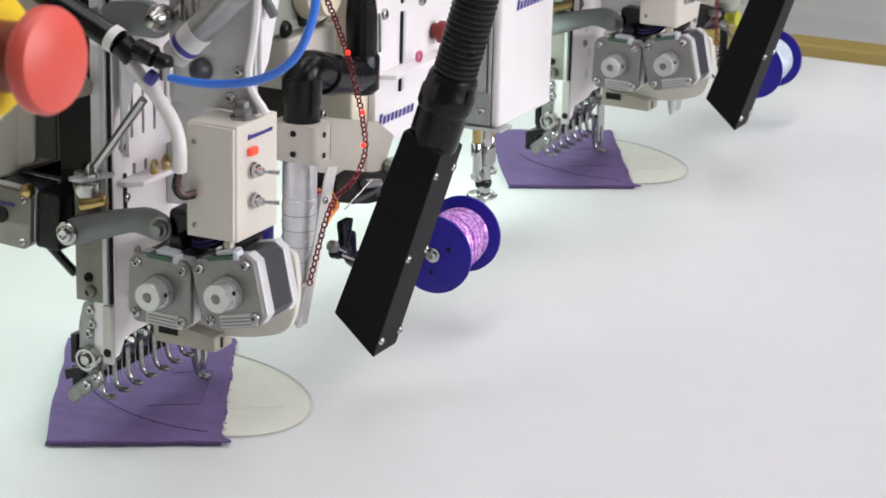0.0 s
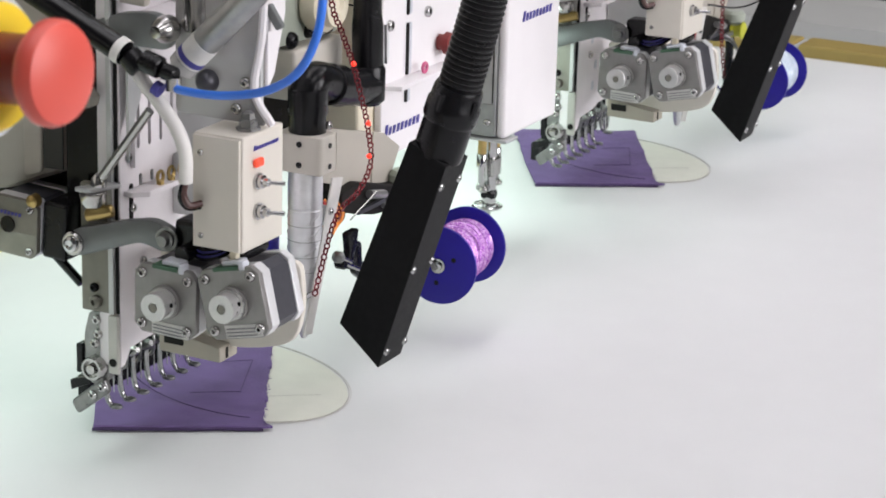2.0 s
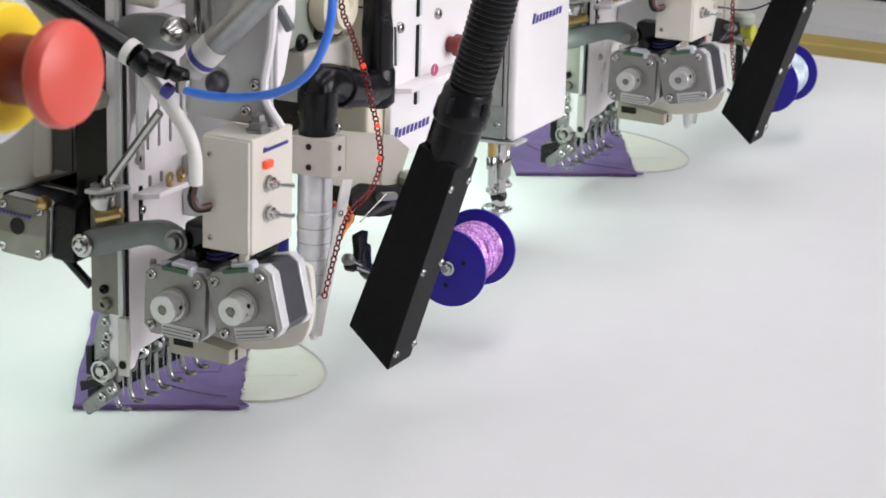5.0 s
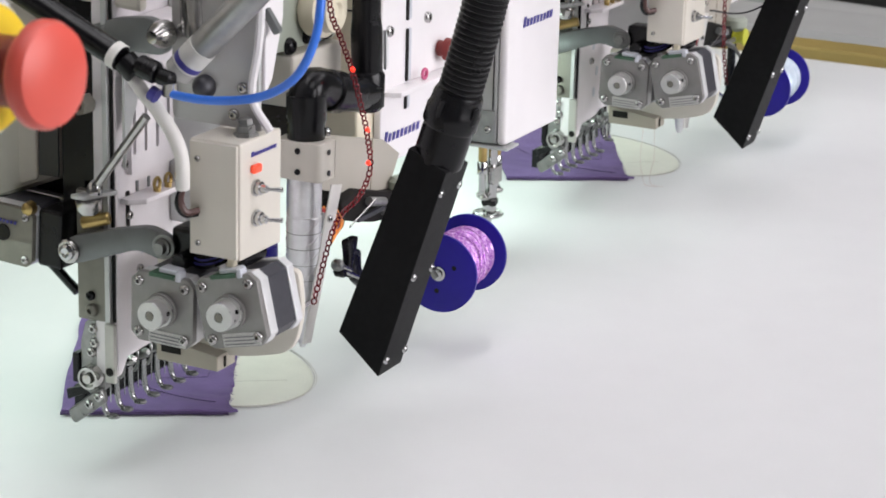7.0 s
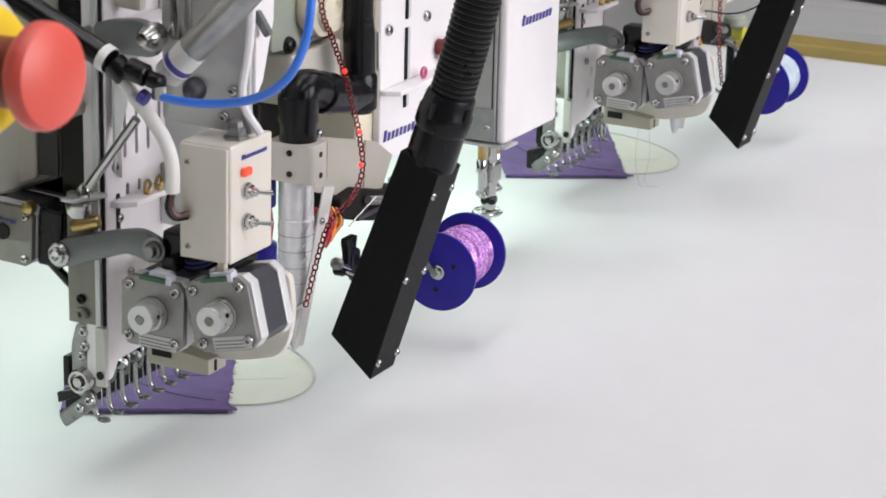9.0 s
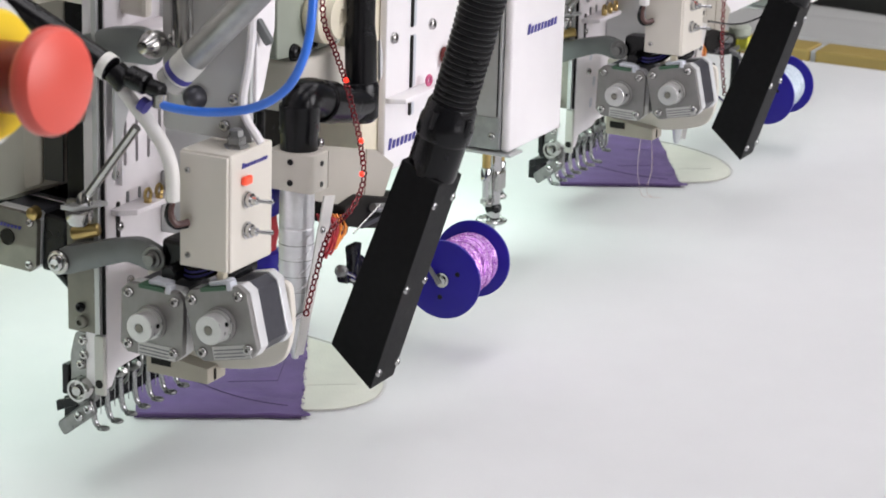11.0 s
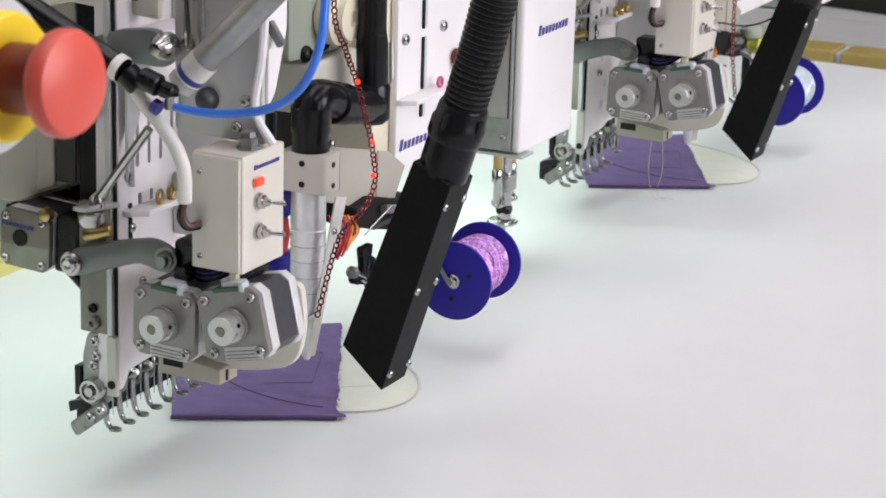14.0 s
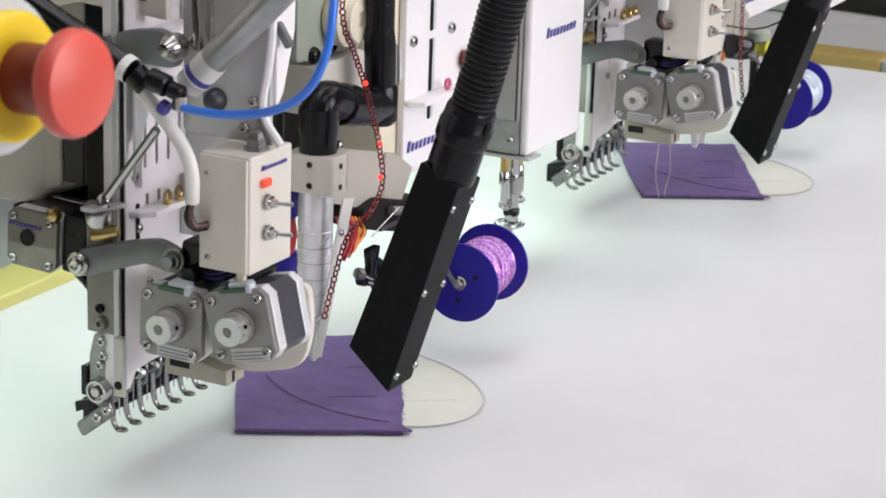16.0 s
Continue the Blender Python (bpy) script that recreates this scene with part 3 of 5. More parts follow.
def head_arm():
    """The fixed arm from the beam, on which the needle carriage slides."""
    h = thing("head_arm", "cast machine arm in shaded cream with black recess slab and work light", "machine arm", "machine arms")
    part("arm", prism([(0.100, 0.186), (0.152, 0.165), (0.46, 0.165), (0.46, 0.40), (0.10, 0.40)], "x", 0.045, 0.150, 0.008), CREAM_SHADE, h, "cream painted cast arm, darkened for its shade", smooth=True)
    # raised slab; the recess's darkness is put into its black colour
    part("arm_recess", prism([(0.1015, 0.1867), (0.1161, 0.1865), (0.1152, 0.2300), (0.1010, 0.2300)], "x", 0.0430, 0.0447, 0.0006), RECESS_DARK, h, "black slab in place of the dark recess")
    # panel added for the arm's curved shoulder, shade put into its colour
    part("arm_shoulder", prism(rounded([(0.1163, 0.1835), (0.1300, 0.1780), (0.1300, 0.2420), (0.1163, 0.2420)], 0.003), "x", 0.0415, 0.0448, 0.0014), CREAM_SHADE, h, "added raised panel in shaded cream")
    part("arm_hood", prism([(0.036, 0.296), (0.1, 0.300), (0.16, 0.282), (0.16, 0.42), (0.036, 0.42)], "x", 0.036, 0.044, 0.003), CREAM, h)
    part("light_strip", box(0.06, 0.14, 0.20, 0.24, 0.155, 0.1648, 0.002), LED, h, "lit white work light strip")
    # black sheet added for the shade between arm and needle case
    part("gap_cover", prism([(0.0708, 0.187), (0.0828, 0.187), (0.0828, 0.150), (0.0995, 0.150), (0.0995, 0.30), (0.0708, 0.30)], "x", 0.044, 0.140, 0.001), BLACK, h, "black sheet that stands in for the shaded gap")
    # black box fills in the shadow from the arm down to the motor
    part("under_cover", box(0.050, 0.140, 0.1000, 0.1600, 0.1400, 0.1640, 0.001), BLACK, h, "black box that stands in for shade under the arm")
    part("gap_post", rod((0.05, 0.088, 0.205), (0.05, 0.088, 0.245), 0.004, 10), BLACK, h, smooth=True)
    part("inner_strut", tube([(0.05, 0.128, 0.141), (0.05, 0.094, 0.1135)], 0.0030, 8, 1), BLACK, h, "black inner strut")
    for z in (0.215, 0.236, 0.262):
        screw((0.046, 0.086, z), (-1, 0, 0), 0.0026, h, BLACK)
    part("hood_seam", box(0.0352, 0.0358, 0.050, 0.115, 0.3065, 0.3075), HOLE, h)
    return h


def embroidery_head():
    h = thing("embroidery_head", "cream multi-needle embroidery head with steel side plates", "sewing head", "motor driven heads")
    # needle case front with slots and ledge
    part("needle_case", prism([(0.0335, 0.0700), (0.0385, 0.0705), (0.0450, 0.0800), (0.0720, 0.0815), (0.083, 0.0855), (0.190, 0.085), (0.190, 0.42), (0.035, 0.42)], "y", CASE_Y, 0.070, 0.0012), CASE, h, "worn white painted case front")
    comb = [(0.0450, 0.1955), (0.0445, 0.2400)]
    for x in (0.0484, 0.0606, 0.0730, 0.0852):
        comb += [(x - 0.0015, 0.2400), (x - 0.0015, 0.2085), (x - 0.0008, 0.2070), (x + 0.0008, 0.2070), (x + 0.0015, 0.2085), (x + 0.0015, 0.2400)]
        part("case_slot", prism(rounded([(x - 0.0014, 0.2074), (x + 0.0014, 0.2074), (x + 0.0014, 0.2400), (x - 0.0014, 0.2400)], 0.001), "y", CASE_Y - 0.0008, CASE_Y - 0.0003), HOLE, h, "dark thread slot")
    comb += [(0.1200, 0.2400), (0.1200, 0.1990), (0.0870, 0.1950)]
    part("thread_comb", prism(comb, "y", CASE_Y - 0.0042, CASE_Y - 0.0010, 0.0), CASE, h, "worn white slotted thread comb")
    for x in (0.0560, 0.0685):
        part("comb_notch", prism(rounded([(x - 0.0012, 0.1822), (x + 0.0012, 0.1822), (x + 0.0012, 0.1890), (x - 0.0012, 0.1890)], 0.001), "y", CASE_Y - 0.0008, CASE_Y - 0.0003), LEVER, h)
    part("case_slot", prism(rounded([(0.044, 0.150), (0.0475, 0.150), (0.0475, 0.185), (0.044, 0.185)], 0.0016), "y", CASE_Y - 0.0008, CASE_Y - 0.0003), HOLE, h)
    part("thread_ledge", prism([(0.038, CASE_Y - 0.0003), (0.038, 0.048), (0.046, 0.040), (0.150, 0.040), (0.150, CASE_Y - 0.0003)], "z", 0.1785, 0.1820, 0.0006), CASE, h, "white thread ledge")
    for x in (0.0633, 0.0755, 0.0877, 0.1):
        clip = tube([(x + 0.0032 * math.cos(a * math.pi / 6), 0.044, 0.1865 + 0.0038 * math.sin(a * math.pi / 6)) for a in range(13)], 0.0011, 6, 1)
        part("thread_eye", clip, BRASS, h, "small brass thread eye", smooth=True)
        part("eye_post", rod((x, 0.044, 0.182), (x, 0.044, 0.1845), 0.0024, 8), BRASS, h)
    for x, z in ((0.043, 0.202), (0.047, 0.1695), (0.058, 0.133), (0.049, 0.253)):
        screw((x, CASE_Y, z), (0, -1, 0), 0.0030, h, STEEL)
    for x, z in ((0.062, 0.146), (0.071, 0.122), (0.066, 0.104)):
        part("case_mark", prism(rounded([(x - 0.003, z - 0.004), (x + 0.0025, z - 0.0035), (x + 0.003, z + 0.004), (x - 0.002, z + 0.0045)], 0.0025), "y", CASE_Y - 0.00045, CASE_Y - 0.0002), RIM, h, "faint grey smudge")
    part("curved_bracket", prism([(0.0345, 0.2010), (0.0355, 0.2054), (0.0385, 0.2221), (0.0445, 0.2330), (0.0478, 0.2400), (0.0490, 0.2500), (0.0500, 0.2660), (0.0345, 0.2660)], "y", 0.0470, 0.0492, 0.0004), SATIN, h, "curved satin steel bracket")
    # side plates that face along the beam
    part("edge_plate", box(CASE_L - 0.004, CASE_L - 0.0005, 0.0535, 0.0605, 0.067, 0.1045, 0.0008), EDGE, h, "pale grey edge plate")
    part("edge_strip", box(CASE_L - 0.003, CASE_L - 0.0005, 0.0568, 0.0605, 0.1050, 0.42, 0.0005), SATIN, h, "bright steel edge strip")
    part("edge_groove", box(CASE_L - 0.0005, CASE_L + 0.0010, 0.0548, 0.0566, 0.1050, 0.42, 0.0), HOLE, h, "dark groove")

    part("plate_hole", rod((CASE_L - 0.0046, 0.0568, 0.0745), (CASE_L - 0.0041, 0.0568, 0.0745), 0.0027, 16), HOLE, h)
    part("side_plate", box(CASE_L + 0.0005, CASE_L + 0.006, 0.0608, 0.0825, 0.1035, 0.1850, 0.001), OLIVE, h, "dull grey side plate")
    part("side_plate", box(CASE_L + 0.0062, CASE_L + 0.010, 0.0608, 0.0700, 0.1855, 0.42, 0.0008), PLATE, h, "steel side plate")
    screw((CASE_L, 0.0715, 0.1105), (-1, 0, 0), 0.0042, h, OLIVE)
    screw((CASE_L, 0.0725, 0.1195), (-1, 0, 0), 0.0030, h, BLACK)
    # lower roller plate
    part("roller_plate", prism(rounded([(0.0635, 0.1032), (0.0775, 0.1032), (0.0815, 0.088), (0.0815, 0.060), (0.074, 0.055), (0.0635, 0.060)], 0.003), "x", CASE_L + 0.001, CASE_L + 0.007, 0.0006), BLADE, h, "dull steel roller plate")
    part("lock_block", box(CASE_L - 0.001, CASE_L + 0.012, 0.0818, 0.0865, 0.062, 0.081, 0.0008), BLACK, h, "small black block")
    ring = lathe((CASE_L + 0.001, 0.0722, 0.0678), (CASE_L - 0.006, 0.0722, 0.0678), [(0, 0.0078), (0.7, 0.0078), (1, 0.0070), (1, 0.0056), (0.6, 0.0052), (0.6, 0.0034), (1.1, 0.0030), (1.15, 0.0010)], 28)
    part("roller", ring, STEEL, h, "ringed steel roller", smooth=True)
    screw((CASE_L - 0.003, 0.0722, 0.0678), (-1, 0, 0), 0.0036, h, STEEL)
    for y, z in ((0.0715, 0.0985), (0.0705, 0.0895), (0.073, 0.083)):
        screw((CASE_L + 0.001, y, z), (-1, 0, 0), 0.0032, h, STEEL)
    part("guide_blade", prism(rounded([(0.0905, 0.0425), (0.0855, 0.0345), (0.0620, 0.0530), (0.0660, 0.0625)], 0.003), "x", CASE_L - 0.002, CASE_L + 0.003, 0.0012), BLADE, h, "dark steel guide blade")
    part("blade_teeth", prism([(0.0955, 0.0465), (0.0965, 0.0530), (0.0690, 0.0625), (0.0690, 0.0590)], "x", CASE_L + 0.006, CASE_L + 0.010, 0.0004), BLACK, h)
    for y, z in ((0.0735, 0.0500), (0.0665, 0.0560)):
        screw((CASE_L - 0.002, y, z), (-1, 0, 0), 0.0030, h, CHROME)
    # drive lever
    lev = rounded([(0.0850, 0.1430), (0.0870, 0.1520), (0.0760, 0.1600), (0.045, 0.1690), (0.022, 0.1740), (0.0075, 0.1690), (0.0055, 0.1580), (0.014, 0.1545), (0.030, 0.1585), (0.074, 0.1425)], 0.006)
    part("drive_lever", prism(lev, "x", 0.0195, 0.0275, 0.0016), LEVER, h, "grey cast drive lever", smooth=True)
    part("lever_pin", rod((0.0165, 0.0775, 0.1505), (0.033, 0.0775, 0.1505), 0.0074, 20, bev=0.001), STEEL, h, smooth=True)
    part("lever_bolt", lathe((0.0165, 0.0775, 0.1505), (0.0140, 0.0775, 0.1505), [(0, 0.0052), (0.7, 0.0048), (1, 0.0030), (0.8, 0.0012)], 18), CHROME, h)
    part("lever_bolt", lathe((0.0125, 0.0106, 0.1638), (0.0195, 0.0106, 0.1638), [(0, 0.0024), (0, 0.0034), (0.5, 0.0038), (0.55, 0.0054), (1, 0.0056)], 20), BLADE, h, smooth=True)
    part("lever_ring", lathe((0.0190, 0.0106, 0.1638), (0.0180, 0.0106, 0.1638), [(0, 0.0078), (0.5, 0.0078), (1, 0.0074), (1, 0.0060)], 28), BLADE, h, "dark washer ring", smooth=True)
    part("brass_pin", rod((0.020, 0.0690, 0.1690), (0.026, 0.053, 0.1730), 0.0040, 16, bev=0.001), BRASS, h, "brass pivot pin", smooth=True)
    # cup, strut and linkage above
    part("strut_cup", lathe((0.018, 0.062, 0.1765), (0.018, 0.062, 0.1860), [(0, 0.0060), (0.3, 0.0078), (0.8, 0.0084), (1, 0.0080)], 24), STEEL, h, "steel strut foot", smooth=True)
    part("strut_tab", prism(rounded([(0.010, 0.0710), (0.010, 0.0600), (0.0325, 0.0500), (0.0325, 0.0600)], 0.003), "z", 0.1862, 0.1888, 0.0006), SATIN, h, "flat steel tab")
    part("strut_stud", lathe((0.02, 0.0595, 0.189), (0.02, 0.0585, 0.196), [(0, 0.0050), (0.6, 0.0048), (1, 0.003)], 14), CHROME, h, smooth=True)
    part("strut", tube([(0.02, 0.0585, 0.1925), (0.02, 0.0225, 0.2400)], 0.0028, 10, 1), STEEL, h, "thin steel strut", smooth=True)
    part("upper_lever", prism(rounded([(0.072, 0.2720), (0.074, 0.2840), (0.050, 0.2930), (0.026, 0.2960), (0.012, 0.2880), (0.016, 0.2740), (0.040, 0.2740)], 0.007), "x", 0.030, 0.038, 0.0016), LEVER, h, "grey cast upper lever", smooth=True)
    part("ball_joint", lathe((0.030, 0.0150, 0.2880), (0.015, 0.0150, 0.2880), [(0, 0.0080), (0.3, 0.0084), (0.6, 0.0072), (0.85, 0.0048), (1, 0.0036), (1.02, 0.0016)], 24), STEEL, h, "satin steel ball joint", smooth=True)
    part("link_rod", rod((0.034, -0.002, 0.288), (0.034, 0.000, 0.340), 0.0080, 18), STEEL, h, smooth=True)
    part("mount_plate", box(0.0915, 0.0955, -0.010, 0.0535, 0.155, 0.42, 0.001), SATIN, h, "grey steel mounting plate")
    part("angle_bracket", prism(rounded([(0.058, 0.2690), (0.060, 0.2780), (0.040, 0.2810), (0.040, 0.2680)], 0.0015), "x", 0.018, 0.021, 0.0005), CASE, h, "small white angle bracket")
    part("hex_bolt", rod((0.030, 0.0690, 0.2405), (0.020, 0.0700, 0.2400), 0.0062, 6, bev=0.0008), OLIVE, h, "dull hex bolt")
    part("bolt_bore", rod((0.0195, 0.0700, 0.2400), (0.0199, 0.0700, 0.2400), 0.0030, 6), HOLE, h)
    part("tie_plate", box(0.0345, 0.090, 0.030, 0.0535, 0.262, 0.290, 0.002), CASE, h)
    for k, (y, z, r) in enumerate(((-0.004, 0.178, 0.0032), (-0.006, 0.190, 0.0030), (0.002, 0.206, 0.0022), (-0.004, 0.222, 0.0030))):
        part("plate_bore", rod((0.0908, y, z), (0.0914, y, z), r, 14), HOLE, h)
        part("bore_rim", lathe((0.0914, y, z), (0.0903, y, z), [(0, r * 1.5), (0.7, r * 1.45), (1, r * 1.2), (1, r * 1.02), (0.5, r)], 16), STEEL, h, smooth=True)
    # bracket that carries the motors
    out = rounded([(0.030, 0.094), (-0.030, 0.0955), (-0.0640, 0.1050), (-0.0700, 0.1300), (-0.0670, 0.1560), (-0.050, 0.1560), (0.030, 0.1500)], [0.002, 0.02, 0.018, 0.012, 0.006, 0.002, 0.002])
    part("motor_bracket", prism(out, "x", 0.0412, 0.0462, 0.0008), CREAM, h, "pale rounded motor bracket")
    part("bracket_arm", box(0.0465, 0.090, -0.008, 0.030, 0.100, 0.150, 0.002), CREAM, h)
    part("cutter_block", prism([(0.024, 0.0885), (-0.0190, 0.0880), (-0.0190, 0.0975), (0.024, 0.1035)], "x", 0.030, 0.0500, 0.0008), KHAKI, h, "khaki cutter block")
    part("block_window", box(0.0293, 0.0298, 0.0065, 0.0200, 0.0945, 0.1000, 0.0), HOLE, h)
    part("block_slot", box(0.0365, 0.0385, -0.0197, -0.0192, 0.0895, 0.0960, 0.0), HOLE, h)
    # cable bundle between lever and motors
    for k in range(5):
        e = 0.0022 * k
        pts = [(0.034, 0.006 - e, 0.1660 - e * 0.4), (0.024, -0.004 - e * 0.4, 0.1575 + e * 0.5), (0.020, -0.014, 0.1555 + e * 0.6), (0.024, -0.026 + e * 0.3, 0.1590 + e * 0.4), (0.034, -0.034, 0.1675)]
        part("cable", tube(pts, 0.0015, 8, 5), BLACK if k not in (1, 3) else MARK, h, smooth=True)
    # black box added to darken the gap between motors and switch box
    part("cable_guide", box(0.022, 0.040, -0.016, 0.008, 0.158, 0.176, 0.003), BLACK, h)
    foot = rail_feet(h)
    return h, foot


def side_stepper():
    m = pose(0.020, 0.1235, 0.1535, 3)
    s = stepper(m, "grey stepper motor with a black body under the arm", OLIVE, 0.86)
    part("shaft_hole", rod((-0.001, 0.003, 0.001), (0.0005, 0.003, 0.001), 0.0052, 20), BLACK, s)
    print_bars(s, (-0.0004, 0.0165, 0.0075), (0, -1, 0), (0, 0, 1), 0.024, 0.004, 1, MARK, letters=9)
    part("rear_block", box(0.005, 0.05, -0.036, -0.0186, -0.017, 0.019, 0.002), BLACK, s, "black rear housing")
    part("brass_stud", lathe((0.004, -0.0145, 0.019), (-0.002, -0.0145, 0.019), [(0, 0.0045), (0.8, 0.004), (1, 0.002)], 12), BRASS, s, smooth=True)
    return s


# ---- switch box ----
def switch_box():
    b = thing("switch_box", "cream switch box with a red indicator and two toggle switches", "switch box", "switch boxes")
    part("body", box(0.0045, 0.0500, -0.0500, -0.0170, 0.1680, 0.2365, 0.0012), CREAM, b)
    part("cover_plate", box(0.0020, 0.0042, -0.0490, -0.0180, 0.1690, 0.2355, 0.0006), CREAM, b)
    for y, z in ((-0.0235, 0.2255), (-0.0235, 0.1760)):
        screw((0.0020, y, z), (-1, 0, 0), 0.0018, b, STEEL)
    lamp = part("indicator", box(0.0150, 0.0235, -0.0535, -0.0502, 0.2172, 0.2222, 0.0012), LAMP, b, "lit red indicator")
    for x, z in ((0.0209, 0.2080), (0.0209, 0.1900)):
        sw = part("toggle_switch", lathe((x, -0.0502, z), (x, -0.0575, z), [(0, 0.0050), (0.18, 0.0050), (0.2, 0.0040), (0.55, 0.0040), (0.6, 0.0026), (1, 0.0024)], 14), CHROME, b, "chrome toggle switch", smooth=True)
        part("toggle_lever", lathe((x, -0.0570, z), (x + 0.005, -0.0655, z - 0.0005), [(0, 0.0010), (0.75, 0.0013), (0.95, 0.0015), (1, 0.0008)], 10), CHROME, sw, smooth=True)
    print_bars(b, (0.0160, -0.0502, 0.2268), (1, 0, 0), (0, 0, 1), 0.0280, 0.0040, 1, MARK, letters=9)
    part("hook", box(0.006, 0.011, -0.045, -0.040, 0.1620, 0.1678, 0.001), NYLON, b)
    part("gland", lathe((0.024, -0.0420, 0.2365), (0.024, -0.0415, 0.2475), [(0, 0.0074), (0.16, 0.0074), (0.18, 0.0056), (0.55, 0.0056), (0.6, 0.0044), (0.9, 0.0040), (1, 0.002)], 6), BLADE, b, "steel hexagon cable gland")
    return b


def guard():
    g = thing("belt_guard", "smoky grey guard plate with a white edge above the switch box", "guard plate", "belt guards")
    out = rounded([(0.012, 0.2385), (-0.0490, 0.2375), (-0.0395, 0.2600), (-0.0475, 0.3200), (-0.0475, 0.42), (0.012, 0.42)], 0.004)
    part("panel", prism(out, "x", 0.0310, 0.0345, 0.0010), GUARD, g, smooth=True)
    edge = [(0.0305, -0.0540, 0.2390), (0.0305, -0.0420, 0.2590), (0.0305, -0.0475, 0.3000), (0.0305, -0.0500, 0.4000)]
    part("edge_strip", tube(edge, 0.0026, 8, 5), WHITE, g, "white edge strip", smooth=True)
    part("side_fold", prism([(0.0360, 0.258), (0.0440, 0.266), (0.0560, 0.300), (0.0580, 0.42), (0.0360, 0.42)], "y", -0.0475, -0.0450, 0.0008), WHITE, g, "white folded side")
    part("knob", lathe((0.031, -0.011, 0.2600), (0.022, -0.011, 0.2600), [(0, 0.0070), (0.5, 0.0066), (0.9, 0.004), (1, 0.002)], 20), LAMI, g, smooth=True)
    for y, z in ((-0.036, 0.262), (-0.030, 0.246), (0.004, 0.292)):
        screw((0.031, y, z), (-1, 0, 0), 0.0034, g, STEEL)
    part("hinge", prism(rounded([(-0.044, 0.306), (-0.053, 0.293), (-0.057, 0.296), (-0.048, 0.309)], 0.002), "x", 0.036, 0.040, 0.0005), LEVER, g)
    return g


def air_cylinder():
    c = thing("air_cylinder", "slanted satin steel air cylinder with a printed band", "air cylinder", "air cylinders")
    p0, p1 = Vector((0.010, -0.0088, 0.2744)), Vector((0.010, -0.0765, 0.3426))
    d = p1 - p0
    part("barrel", rod(p0 + d * 0.02, p1, 0.0086, 24), PLATE, c, smooth=True)
    part("end_cap", lathe(p0 - d * 0.05, p0 + d * 0.02, [(0, 0.006), (0.2, 0.0088), (1, 0.0088)], 24), GUARD, c, smooth=True)
    part("printed_band", rod(p0 + d * 0.03, p0 + d * 0.20, 0.0089, 24), LABEL, c, "white band with purple print", smooth=True)
    part("print_line", rod(p0 + d * 0.045, p0 + d * 0.085, 0.0090, 24), MARK, c, smooth=True)
    return c


def hoses():
    a = tagged(part("air_hose", tube([(-0.012, -0.016, 0.268), (-0.02, -0.023, 0.2665), (-0.02, -0.049, 0.2665), (-0.02, -0.078, 0.2725), (-0.02, -0.099, 0.2855), (-0.02, -0.1105, 0.306), (-0.016, -0.1125, 0.330), (-0.004, -0.108, 0.375), (0.02, -0.10, 0.42)], 0.0025, 12, 8), HOSE, None, smooth=True), "glossy blue bent air hose", "air hose", "air hoses")
    f = thing("hose_fitting", "black push-in hose fitting with a steel end", "hose fitting", "hose fittings")
    part("body", rod((-0.018, 0.0020, 0.2800), (-0.018, -0.0105, 0.2765), 0.0064, 16, bev=0.001), BLACK, f, smooth=True)
    part("collar", rod((-0.018, -0.0115, 0.2755), (-0.018, -0.0205, 0.2735), 0.0048, 16, bev=0.001), BLACK, f, smooth=True)
    part("metal_end", rod((-0.018, -0.0185, 0.2650), (-0.018, -0.0185, 0.2725), 0.0044, 14), STEEL, f, smooth=True)
    part("blue_ring", rod((-0.018, -0.006, 0.2655), (-0.018, -0.010, 0.2635), 0.0044, 14), MARK, f, smooth=True)
    c = thing("sleeve_cable", "white sleeved cable hanging beside the switch box", "cable", "sleeved cables")
    part("sleeve", tube([(-0.018, 0.0125, 0.2800), (-0.015, 0.0020, 0.2650), (-0.0135, -0.0085, 0.2530), (-0.012, -0.0175, 0.2400), (-0.011, -0.0215, 0.2270), (-0.009, -0.0205, 0.2100)], 0.0042, 12, 6), TUBE, c, smooth=True)
    part("core_wire", tube([(-0.009, -0.0205, 0.2100), (-0.008, -0.0185, 0.2020), (-0.006, -0.0210, 0.1955), (0.0, -0.0255, 0.1960)], 0.0020, 8, 6), BROWN, c, smooth=True)
    part("core_wire", tube([(-0.009, -0.0195, 0.2100), (-0.008, -0.0165, 0.2000), (-0.004, -0.0185, 0.1935), (0.002, -0.0235, 0.1935)], 0.0020, 8, 6), BLACK, c, smooth=True)
    part("wrap", rod((-0.019, 0.0115, 0.2825), (-0.018, 0.0030, 0.2745), 0.0070, 14, bev=0.001), BLACK, c, "black tape wrap", smooth=True)
    t = thing("cable_trunk", "thick black cable with white ties", "cable", "cable trunks")
    part("jacket", tube([(-0.02, 0.150, 0.344), (-0.02, 0.085, 0.3155), (-0.02, 0.0430, 0.2967), (-0.02, 0.0120, 0.2827)], 0.0074, 14, 6), BLACK, t, smooth=True)
    part("tie", rod((-0.02, 0.0172, 0.2851), (-0.02, 0.0125, 0.2829), 0.0079, 20), TUBE, t, "white cable tie")
    return [a, f, c, t]


